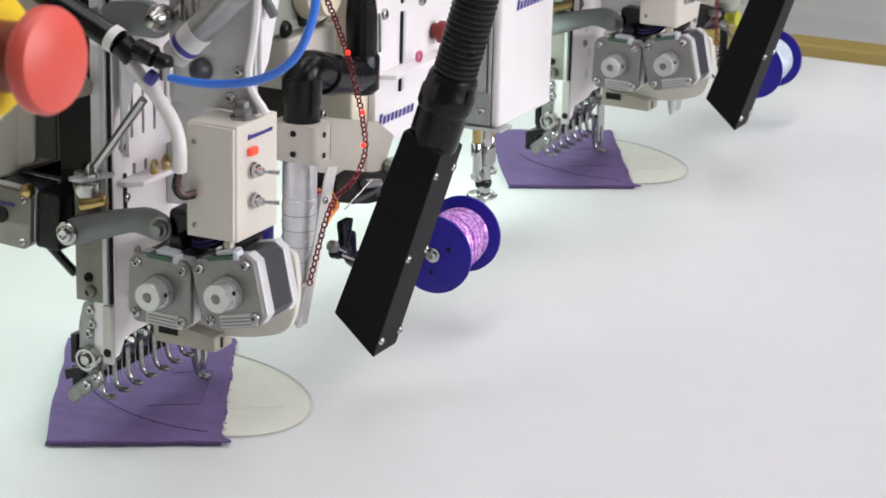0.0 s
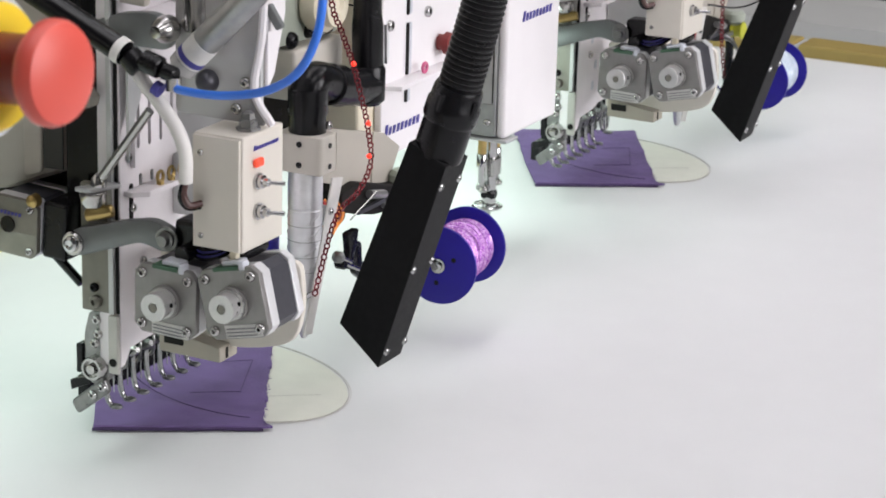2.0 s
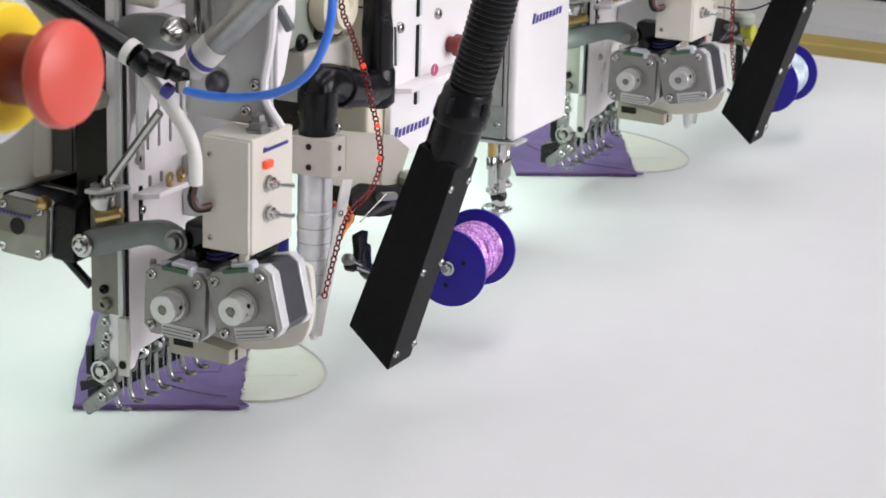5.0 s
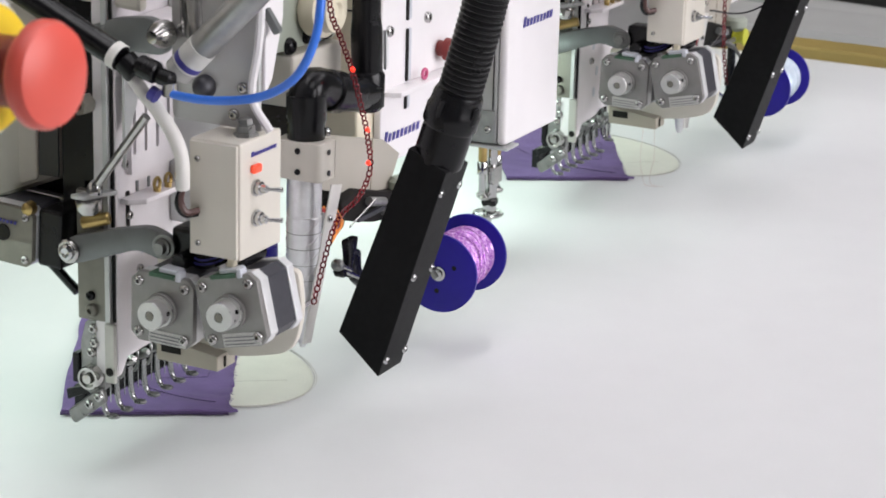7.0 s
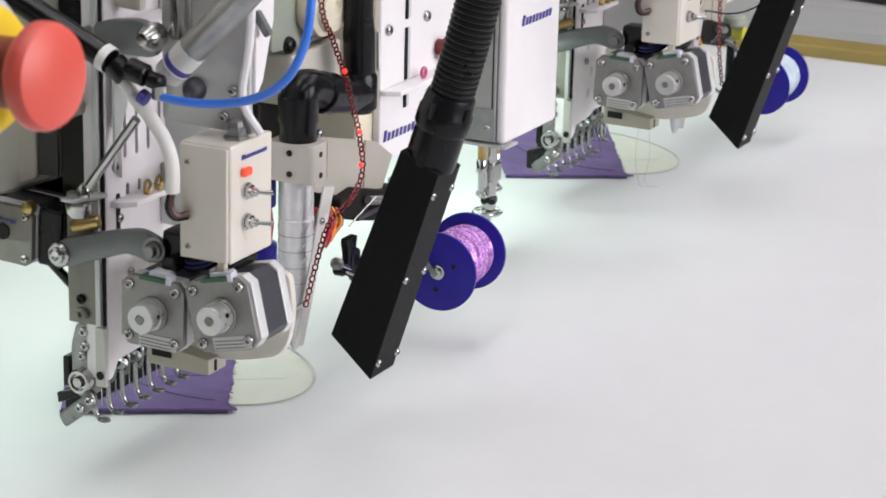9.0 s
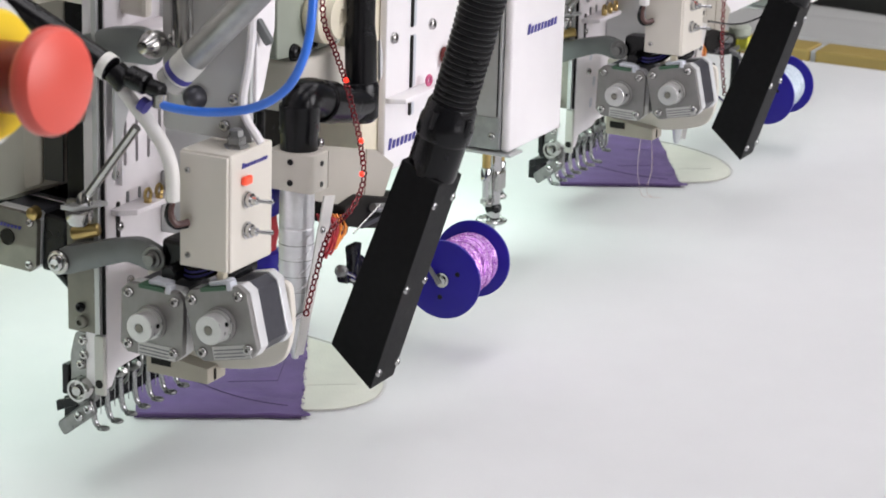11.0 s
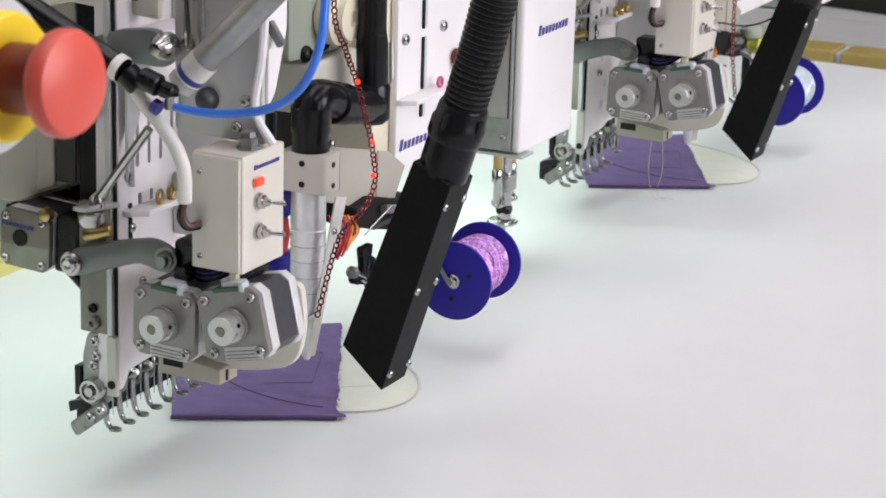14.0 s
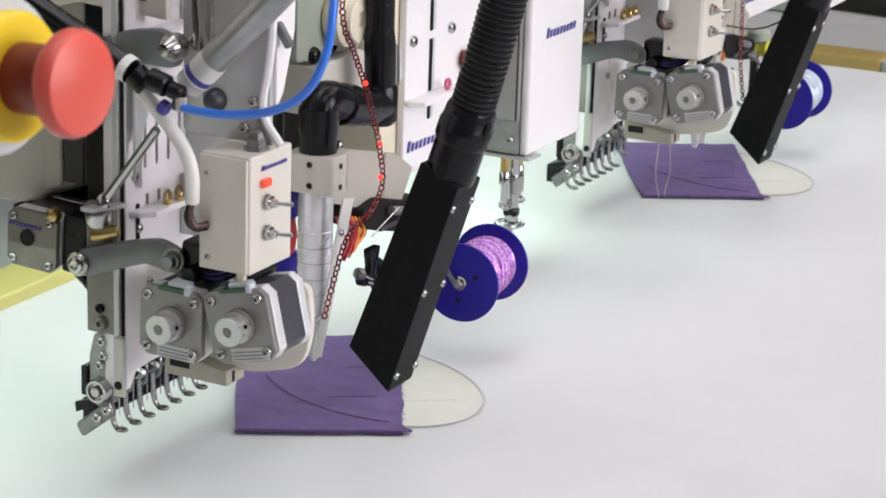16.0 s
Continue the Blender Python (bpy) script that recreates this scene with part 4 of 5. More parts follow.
# ---- cord tube, elbow pipe and clamp behind the switch box ----
def cord_tube():
    g = thing("cord_tube", "tapered aluminium cord tube held in a cream clamp", "tube", "cord tubes")
    cx, cy = 0.2170, 0.0300
    part("tube_body", lathe((cx, cy, 0.162), (cx, cy, 0.0395), [(0, 0.0104), (0.03, 0.0112), (0.10, 0.0117), (0.20, 0.0117), (0.235, 0.0117), (0.24, 0.0110), (0.25, 0.0110), (0.255, 0.0117), (0.62, 0.0115), (0.76, 0.0098), (0.80, 0.0062), (0.97, 0.0034), (1, 0.0020)], 40), ALU, g, smooth=True)
    for k, z in enumerate((0.1205, 0.1100, 0.0990, 0.0885)):
        r = 0.01172 - 0.00008 * k
        for turn in (0.0, 2.1, 4.2):
            pts = [(cx + r * math.cos(a + turn), cy + r * math.sin(a + turn), z + 0.0012 + 0.0070 * (a + 2.6) / 0.95) for a in [-2.6 + 0.19 * i for i in range(6)]]
            part("spiral_rib", tube(pts, 0.00062, 5, 1), SILVER, g, smooth=True)
        part("score_ring", lathe((cx, cy, z - 0.0005), (cx, cy, z + 0.0005), [(0, r - 0.0003), (0.5, r + 0.0002), (1, r - 0.0003)], 36), BLADE, g, smooth=True)
    out = rounded([(0.2055, 0.0120), (0.2265, 0.0120), (0.2265, 0.0470), (0.2055, 0.0470)], [0.004, 0.001, 0.002, 0.002])
    part("clamp", prism(out, "z", 0.1575, 0.1835, 0.0008), CREAM, g, "cream painted clamp")
    for dz in (0.1635, 0.1775):
        part("clamp_hole", rod((0.2048, 0.0285, dz), (0.2054, 0.0285, dz), 0.0021, 14), BLACK, g)
        part("clamp_hole", rod((0.2170, 0.0113, dz - 0.001), (0.2170, 0.0119, dz - 0.001), 0.0019, 14), BLACK, g)
    # bracket in the darkened cream, its shade put into the colour
    part("clamp_arm", prism([(0.2268, 0.1840), (0.3530, 0.1515), (0.3780, 0.1360), (0.3570, 0.1060), (0.2268, 0.1470)], "y", 0.0430, 0.0465, 0.0006), CREAM_SHADE, g, "cream sheet bracket, darkened for its shade")
    # darker strip paints the shading of the bend; the plate stays flat
    part("bracket_fold", prism([(0.3350, 0.1562), (0.3368, 0.1557), (0.3350, 0.1125), (0.3330, 0.1131)], "y", 0.0422, 0.0429, 0.0), KHAKI, g)
    part("strap", prism([(0.2330, 0.150), (0.2475, 0.147), (0.2075, 0.047), (0.1965, 0.049)], "y", 0.0180, 0.0192, 0.0003), TUBE, g, "pale plastic strap")
    screw((0.2295, 0.0180, 0.1275), (0, -1, 0), 0.0026, g)
    part("strap_clip", prism([(0.186, 0.0795), (0.207, 0.0800), (0.207, 0.0775), (0.190, 0.0765)], "y", 0.0140, 0.0155, 0.0003), STEEL, g)
    return g


def elbow_pipe():
    g = thing("suction_pipe", "black plastic suction pipe with an elbow", "pipe", "suction pipes")
    cx, y = 0.2190, 0.0300
    part("riser", lathe((cx, y, 0.1790), (cx, y, 0.2130), [(0, 0.0118), (0.04, 0.0126), (0.45, 0.0126), (0.5, 0.0134), (1, 0.0134)], 32), BLACK, g, smooth=True)
    part("elbow", tube([(cx, y, 0.206), (cx + 0.004, y, 0.2155), (cx + 0.016, y, 0.2150), (0.252, y, 0.2085), (0.278, y, 0.2015), (0.300, y, 0.1985)], 0.0126, 22, 6), BLACK, g, smooth=True)
    part("collar", rod((0.246, y, 0.2100), (0.262, y, 0.2058), 0.0143, 32, bev=0.0012), BLACK, g, smooth=True)
    part("end_cap", lathe((0.302, y, 0.1850), (0.302, y, 0.2130), [(0, 0.009), (0.12, 0.0122), (0.9, 0.0124), (1, 0.0110)], 30), BLACK, g, smooth=True)
    part("upper_pipe", lathe((0.302, y, 0.2120), (0.300, y, 0.2520), [(0, 0.0108), (0.70, 0.0110), (0.95, 0.0099), (1, 0.0099)], 28), BLACK, g, smooth=True)
    part("upper_tube", tube([(0.300, y, 0.2515), (0.300, y, 0.290), (0.298, y, 0.420)], 0.0098, 20, 4), BLACK, g, smooth=True)
    part("edge_clip", prism([(0.3135, 0.212), (0.3165, 0.216), (0.3165, 0.228), (0.3130, 0.240), (0.3120, 0.240)], "y", 0.0210, 0.0235, 0.0004), SILVER, g, "pale edge clip")
    screw((0.2280, 0.0195, 0.1870), (0, -1, 0), 0.0030, g)
    return g


# ---- suction nozzle with its corrugated hose ----
def nozzle():
    g = thing("suction_nozzle", "black folded sheet suction nozzle on a corrugated hose", "nozzle", "suction nozzles")
    out = [(-0.0415, 0.0390), (-0.0120, 0.0650), (-0.0605, 0.1955), (-0.0870, 0.1825)]
    part("casing", prism(out, "x", 0.1900, 0.2225, 0.0007), NOZZLE, g)
    d = Vector((0, -0.0435, 0.140)).normalized()
    nrm = Vector((0, -d.z, d.y))
    for s in (0.012, 0.074, 0.135):
        for x in (0.1935, 0.2190):
            p = Vector((x, -0.0415, 0.0390)) + d * s
            screw(p, nrm, 0.0028, g)
    a = Vector((0.206, -0.0740, 0.1885))
    part("lower_collar", lathe(a - d * 0.004, a + d * 0.022, [(0, 0.0158), (0.1, 0.0163), (0.8, 0.0163), (1, 0.0158)], 28), BLACK, g, smooth=True)
    part("upper_collar", lathe(a + d * 0.0215, a + d * 0.046, [(0, 0.0168), (0.08, 0.0178), (0.5, 0.0176), (0.55, 0.0166), (0.9, 0.0160), (1, 0.0148)], 28), BLACK, g, smooth=True)
    for ang in (2.2, 3.6, 5.0, 0.5):
        u, v, w = frame_of(d)
        q = a + d * 0.036 + (u * math.cos(ang) + v * math.sin(ang)) * 0.0166
        part("collar_tab", rod(q - d * 0.006, q + d * 0.006, 0.0022, 8, bev=0.0006), BLACK, g)
    path = smooth_path([a + d * 0.045, Vector((0.205, -0.0960, 0.2610)), Vector((0.205, -0.1035, 0.2900)), Vector((0.205, -0.112, 0.330)), Vector((0.205, -0.118, 0.42))], 30)
    dense = []
    for p, q in zip(path, path[1:]):
        for k in range(6):
            dense.append(p + (q - p) * (k / 6))
    lens = [0.0]
    for p, q in zip(dense, dense[1:]):
        lens.append(lens[-1] + (q - p).length)
    keep, want = [], 0.0
    for p, s in zip(dense, lens):
        if s >= want:
            keep.append(p)
            want += 0.00095
    bm = bmesh.new()
    rings = []
    u = None
    for i, p in enumerate(keep):
        t = (keep[min(i + 1, len(keep) - 1)] - keep[max(i - 1, 0)]).normalized()
        u = t.orthogonal().normalized() if u is None else (u - t * u.dot(t)).normalized()
        v = t.cross(u)
        r = 0.0143 if i % 4 in (0, 1) else 0.0127
        rings.append([bm.verts.new(p + (u * math.cos(k * math.pi / 12) + v * math.sin(k * math.pi / 12)) * r) for k in range(24)])
    for r0, r1 in zip(rings, rings[1:]):
        for k in range(24):
            bm.faces.new((r0[k], r0[(k + 1) % 24], r1[(k + 1) % 24], r1[k]))
    part("hose", bm, RUBBER, g, "black corrugated hose")
    return g


# ---- spool ----
def spool(tape, label, cover=1.0):
    g = thing("tape_spool", label, "spool", "tape spools")
    c = Vector((0.350, -0.0080, 0.0628))
    ax = Vector((1, 0, 0))
    def flange(x0, x1, name):
        return lathe(c + ax * x0, c + ax * x1, [(0, 0.0040), (0, 0.0272), (0.15, 0.0288), (0.85, 0.0288), (1, 0.0272), (1, 0.0040)], 48)
    part("flange", flange(0, 0.0030, ""), BLUE, g, smooth=True)
    part("flange", flange(0.0570, 0.0600, ""), BLUE, g, smooth=True)
    part("hub", rod(c + ax * 0.003, c + ax * 0.057, 0.010, 24), BLUE, g, smooth=True)
    prof = [(0, 0.011)] + [(0.02 + 0.96 * k / 14, (0.0185 + 0.0012 * math.sin(k * 1.9) - 0.0016 * (k / 14)) * cover) for k in range(15)] + [(1, 0.011)]
    part("tape_winding", lathe(c + ax * 0.0032, c + ax * 0.0568, prof, 48), tape, g, "glittering sequin tape", smooth=True)
    for k in range(5):
        r = (0.0198 - 0.0003 * k) * cover
        x = 0.010 + 0.009 * k
        pts = [c + Vector((x + 0.0022 * math.sin(a * 0.5 + k), r * math.cos(a * math.pi / 16), r * math.sin(a * math.pi / 16))) for a in range(33)]
        part("tape_turn", tube(pts, 0.0006, 6, 1), tape, g, smooth=True)
    part("axle", lathe(c - ax * 0.004, c + ax * 0.0, [(0, 0.0020), (0.1, 0.0036), (0.6, 0.0036), (0.65, 0.0054), (1, 0.0056)], 18), CHROME, g, "chrome axle nut", smooth=True)
    for ang in (0.6, 2.7, 4.8):
        q = c + Vector((-0.0003, 0.013 * math.cos(ang), 0.013 * math.sin(ang)))
        part("flange_hole", rod(q, q + ax * 0.0004, 0.0018, 12), HOLE, g)
    part("holder", prism(rounded([(-0.0095, 0.0615), (-0.0068, 0.0602), (0.0215, 0.0995), (0.0192, 0.1010)], 0.001), "x", 0.3440, 0.3462, 0.0004), BLADE, g, "flat steel spool holder")
    part("holder_arm", tube([(0.3452, 0.0205, 0.1000), (0.3452, 0.0340, 0.1040)], 0.0024, 10, 1), BLADE, g, smooth=True)
    return g


# ---- sequin chain and thread feeder ----
def sequin_chain(points, beads, label, size=1.0):
    g = thing("sequin_chain", label, "sequin chain", "sequin chains")
    pts = smooth_path(points, 40)
    run, k = 1.0, 0
    for p, q in zip(pts, pts[1:]):
        run += (q - p).length
        if run < 0.0040 * size:
            continue
        run = 0.0
        d = (q - p).normalized()
        side = d.cross(Vector((0.86, 0.44, 0))).normalized() if k % 2 == 0 else d.cross(Vector((0.35, 0.94, 0))).normalized()
        loop = [p + d * 0.0024 * size * math.cos(a * math.pi / 6) + side * 0.0019 * size * math.sin(a * math.pi / 6) for a in range(13)]
        part("sequin_link", tube(loop, 0.00072 * size, 5, 1), BEAD, g, smooth=True)
        k += 1
    for p in beads:
        p = Vector(p)
        part("lit_bead", lathe(p - Vector((0, 0, 0.0017)), p + Vector((0, 0, 0.0017)), [(0, 0.0004), (0.2, 0.0013), (0.5, 0.0017), (0.8, 0.0013), (1, 0.0004)], 12), GLOW, g, "glowing red bead", smooth=True)
    return g


def thread_feeder():
    g = thing("thread_feeder", "black thread feeder with red and orange threads", "thread feeder", "thread feeders")
    part("body", prism(rounded([(0.276, 0.1250), (0.302, 0.1280), (0.345, 0.116), (0.384, 0.110), (0.384, 0.097), (0.352, 0.095), (0.325, 0.0985), (0.300, 0.1050), (0.280, 0.1110)], 0.004), "y", 0.035, 0.062, 0.001), HOLE, g)
    part("knob", lathe((0.368, 0.034, 0.108), (0.368, 0.034, 0.122), [(0, 0.006), (0.3, 0.011), (0.8, 0.011), (1, 0.008)], 18), GREEN, g, "dark green knob", smooth=True)
    part("rib", box(0.345, 0.382, 0.031, 0.0345, 0.0985, 0.1030, 0.001), PLATE, g)
    part("stem", rod((0.366, 0.036, 0.040), (0.366, 0.036, 0.096), 0.0042, 12), BLACK, g, smooth=True)
    part("lid", box(0.297, 0.336, 0.0315, 0.0345, 0.1055, 0.1090, 0.0006), LAMI, g)
    part("arm", prism(rounded([(0.289, 0.090), (0.298, 0.086), (0.299, 0.072), (0.307, 0.066), (0.298, 0.0585), (0.288, 0.066), (0.286, 0.080)], 0.003), "y", 0.030, 0.0345, 0.0008), BLACK, g, smooth=True)
    part("pivot", rod((0.272, 0.028, 0.0775), (0.272, 0.036, 0.0775), 0.0046, 16, bev=0.001), BLACK, g, smooth=True)
    part("link", rod((0.273, 0.029, 0.0770), (0.330, 0.029, 0.0500), 0.0017, 10), STEEL, g, smooth=True)
    part("wire", rod((0.262, 0.020, 0.1130), (0.300, 0.020, 0.1240), 0.0006, 8), STEEL, g, smooth=True)
    part("cap", rod((0.308, 0.030, 0.1185), (0.330, 0.030, 0.1135), 0.0032, 12), PLATE, g, smooth=True)
    part("link_arm", prism(rounded([(0.276, 0.098), (0.292, 0.098), (0.289, 0.086), (0.284, 0.079), (0.287, 0.073), (0.281, 0.0695), (0.276, 0.0760), (0.279, 0.084)], 0.0025), "y", 0.0290, 0.0345, 0.0008), BLACK, g, "black curved link", smooth=True)
    part("link_ball", lathe((0.2655, 0.0265, 0.0835), (0.2655, 0.0345, 0.0835), [(0, 0.002), (0.25, 0.0040), (0.75, 0.0044), (1, 0.003)], 14), BLADE, g, smooth=True)
    part("link_pin", rod((0.2660, 0.0290, 0.0835), (0.2800, 0.0290, 0.0765), 0.0018, 10), STEEL, g, smooth=True)
    rnd = random.Random(5)
    for k in range(46):
        u = k / 45
        mat = REDTH if u < 0.5 else (ORANGE if u < 0.86 else MARK)
        if k % 11 == 7:
            mat = THREAD if u < 0.6 else BLACK
        y = 0.0385 + rnd.uniform(-0.0030, 0.0050)
        e, w = rnd.uniform(-0.0016, 0.0016), rnd.uniform(-0.0018, 0.0018)
        top = Vector((0.2560 + 0.0270 * u + e, y + 0.003, 0.1225 - 0.004 * u + w))
        mid = Vector((0.2520 + 0.0330 * u + e, y, 0.1085 - 0.002 * u))
        low = Vector((0.2400 + 0.0330 * u - e, y, 0.0930 + 0.009 * u + w))
        part("thread", tube([top, (top + mid) / 2 + Vector((0.002, -0.001, 0)), mid, (mid + low) / 2 + Vector((w, -0.001, e)), low], 0.0009, 5, 3), mat, g, smooth=True)
    part("guide_disc", lathe((0.2455, 0.0310, 0.1195), (0.2455, 0.0350, 0.1195), [(0, 0.002), (0.1, 0.0060), (0.8, 0.0064), (1, 0.005)], 20), BLADE, g, "small steel guide disc", smooth=True)
    c = part("bobbin", lathe((0.222, 0.070, 0.150), (0.222, 0.070, 0.085), [(0, 0.004), (0, 0.014), (0.3, 0.014), (0.32, 0.011), (0.7, 0.011), (0.72, 0.015), (1, 0.015), (1, 0.004)], 24), BLUE, g, "small blue bobbin", smooth=True)
    part("bobbin_thread", lathe((0.222, 0.070, 0.1285), (0.222, 0.070, 0.1045), [(0, 0.0112), (0.5, 0.0128), (1, 0.0112)], 24), REDTH, c, smooth=True)
    part("bobbin_stay", rod((0.222, 0.070, 0.150), (0.222, 0.070, 0.2), 0.003, 10), BLACK, g)
    return g


# ---- the plain needle head between ----
def needle_head():
    g = thing("needle_head", "white needle head with a tall cover and steel plate", "sewing head", "plain needle heads")
    part("front_panel", box(0.361, 0.500, 0.0500, 0.0560, 0.128, 0.46, 0.0012), WHITE, g, "white painted front panel")
    part("panel_back", box(0.338, 0.498, 0.0565, 0.110, 0.128, 0.46, 0.002), NYLON, g, "beige inner body")
    part("panel_seam", box(0.3372, 0.3378, 0.0575, 0.109, 0.2440, 0.2452), HOLE, g)
    for x, z0, z1 in ((0.3985, 0.1845, 0.2230), (0.3985, 0.2290, 0.280), (0.3975, 0.1640, 0.1750)):
        part("panel_slot", prism(rounded([(x - 0.0016, z0), (x + 0.0016, z0), (x + 0.0016, z1), (x - 0.0016, z1)], 0.0015), "y", 0.0488, 0.0497), HOLE, g, "dark slot")
        part("slot_lip", prism(rounded([(x + 0.0018, z0), (x + 0.0052, z0 + 0.001), (x + 0.0052, z1), (x + 0.0018, z1)], 0.0010), "y", 0.0486, 0.0497), RIM, g)
    for x, z in ((0.3705, 0.2258), (0.430, 0.2260)):
        screw((x, 0.0500, z), (0, -1, 0), 0.0042, g, STEEL)
    part("ledge", prism([(0.3605, 0.0497), (0.3605, 0.046), (0.366, 0.036), (0.440, 0.036), (0.470, 0.042), (0.470, 0.0497)], "z", 0.1800, 0.1838, 0.0006), WHITE, g, "white thread ledge")
    ring = tube([(0.4130 + 0.0034 * math.cos(a * math.pi / 8), 0.042, 0.1880 + 0.0034 * math.sin(a * math.pi / 8)) for a in range(17)], 0.0013, 7, 1)
    part("thread_eye", ring, material("pink_enamel", (0.55, 0.10, 0.22), 0.3), g, "pink thread eye", smooth=True)
    part("panel_knob", lathe((0.451, 0.0497, 0.1993), (0.451, 0.038, 0.1993), [(0, 0.006), (0.4, 0.006), (0.5, 0.0085), (0.9, 0.008), (1, 0.005)], 20), DARKRED, g, "dark red knob", smooth=True)
    print_bars(g, (0.366, 0.0497, 0.1445), (1, 0, 0), (0, 0, 1), 0.056, 0.0115, 1, MARK, letters=9, out=0.0004)
    # steel side plate and tall cover
    part("steel_plate", box(0.5300, 0.5660, 0.0380, 0.110, 0.1100, 0.46, 0.0008), SATIN, g, "pale satin steel housing")
    part("plate_groove", box(0.5293, 0.5298, 0.0405, 0.0415, 0.1370, 0.46), HOLE, g)
    part("steel_foot_band", box(0.5286, 0.5297, 0.0385, 0.0800, 0.1103, 0.1364, 0.0004), PLATE, g, "darker steel band")
    screw((0.5286, 0.0444, 0.1214), (-1, 0, 0), 0.0030, g, STEEL)
    screw((0.5300, 0.0520, 0.1780), (-1, 0, 0), 0.0030, g, STEEL)
    part("cover", box(0.5300, 0.6290, 0.0300, 0.0376, 0.1092, 0.46, 0.0030, seg=3), WHITE, g, "tall white cover", smooth=True)

    part("cover_core", box(0.567, 0.640, 0.0385, 0.110, 0.1100, 0.46, 0.002), WHITE, g)
    part("cover_lip", box(0.5260, 0.5480, 0.0262, 0.0900, 0.1066, 0.1089, 0.0006), SATIN, g, "thin steel bottom lip")
    print_bars(g, (0.5560, 0.0297, 0.1985), (1, 0, 0), (0, 0, 1), 0.056, 0.0115, 1, MARK, letters=9, out=0.0004)
    # needle bar, springs and round foot
    fx, fy = 0.6074, 0.079
    for dx in (-0.0131, 0.0135):
        part("brass_bush", rod((fx + dx, fy, 0.0765), (fx + dx, fy, 0.1065), 0.0036, 16, bev=0.0006), BRASS, g, "brass bush", smooth=True)
        part("guide_sleeve", lathe((fx + dx, fy, 0.0480), (fx + dx, fy, 0.0765), [(0, 0.0030), (0.1, 0.0034), (0.12, 0.0028), (0.6, 0.0028), (0.62, 0.0044), (0.96, 0.0044), (1, 0.0036)], 16), CHROME, g, smooth=True)
        part("guide_stop", lathe((fx + dx, fy - 0.002, 0.0445), (fx + dx, fy - 0.002, 0.0485), [(0, 0.0036), (0.5, 0.0046), (1, 0.0036)], 12), STEEL, g, smooth=True)
    part("needle_bar", rod((fx, fy - 0.002, 0.030), (fx, fy - 0.002, 0.106), 0.0050, 16), CHROME, g, smooth=True)
    part("bar_clamp", box(fx - 0.0075, fx + 0.0075, fy - 0.0085, fy - 0.0015, 0.056, 0.071, 0.001), STEEL, g, "steel needle bar clamp")
    part("foot_yoke", box(fx - 0.0155, fx + 0.0155, fy - 0.004, fy + 0.004, 0.0455, 0.0500, 0.001), STEEL, g)
    part("foot_knob", lathe((fx, fy - 0.0075, 0.0401), (fx, fy + 0.004, 0.0401), [(0, 0.003), (0.2, 0.0056), (0.8, 0.0058), (1, 0.005)], 18), BLACK, g, "black clamp knob", smooth=True)
    part("foot_ring", tube([(fx + 0.0112 * math.cos(a * math.pi / 14), fy + 0.0112 * math.sin(a * math.pi / 14), 0.0290) for a in range(29)], 0.0018, 8, 1), CHROME, g, "polished round foot", smooth=True)
    for ang in (0.4, 1.9, 3.4, 4.9):
        part("foot_spoke", rod((fx, fy, 0.033), (fx + 0.0108 * math.cos(ang), fy + 0.0108 * math.sin(ang), 0.0292), 0.0014, 8), CHROME, g, smooth=True)
    part("foot_tip", lathe((fx, fy, 0.036), (fx, fy, 0.0190), [(0, 0.0046), (0.5, 0.0044), (1, 0.0022)], 14), CHROME, g, smooth=True)
    part("arm", box(0.545, 0.640, 0.1105, 0.46, 0.165, 0.44, 0.006), CREAM, g, "cream cast arm")
    part("light_strip", box(0.56, 0.62, 0.20, 0.24, 0.155, 0.1648, 0.002), LED, g, "lit white work light strip")
    # grey-green tension body on the near side
    t = thing("tension_unit", "grey-green thread tension unit with a cream knob", "tension unit", "tension units")
    part("housing", prism(rounded([(0.226, 0.2340), (0.312, 0.2310), (0.312, 0.400), (0.226, 0.400)], 0.004), "y", 0.0600, 0.0840, 0.001), GREEN, t)
    part("support", box(0.243, 0.310, 0.0540, 0.0850, 0.1950, 0.2300, 0.002), CREAM, t)
    # filler added so that the view past the unit stays dark
    part("inner_block", box(0.270, 0.335, 0.1000, 0.1400, 0.1350, 0.2120, 0.002), BLACK, t, "added black filler block behind the unit")
    part("stay", box(0.246, 0.300, 0.0853, 0.46, 0.2150, 0.300, 0.002), CREAM, t)
    part("knob", lathe((0.275, 0.060, 0.258), (0.275, 0.038, 0.258), [(0, 0.017), (0.15, 0.0195), (0.6, 0.0195), (0.7, 0.016), (0.95, 0.015), (1, 0.006), (0.9, 0.004)], 28), NYLON, t, "cream nylon knob", smooth=True)
    for x, z, r in ((0.247, 0.236, 0.0068), (0.270, 0.2385, 0.0055), (0.296, 0.2370, 0.0055), (0.304, 0.2580, 0.004)):
        part("eyelet", lathe((x, 0.060, z), (x, 0.0555, z), [(0, r * 0.9), (0.5, r * 0.85), (0.9, r * 0.65), (1, r * 0.4), (0.7, r * 0.3)], 20), BLACK, t, "black thread eyelet", smooth=True)
    return [g, t]


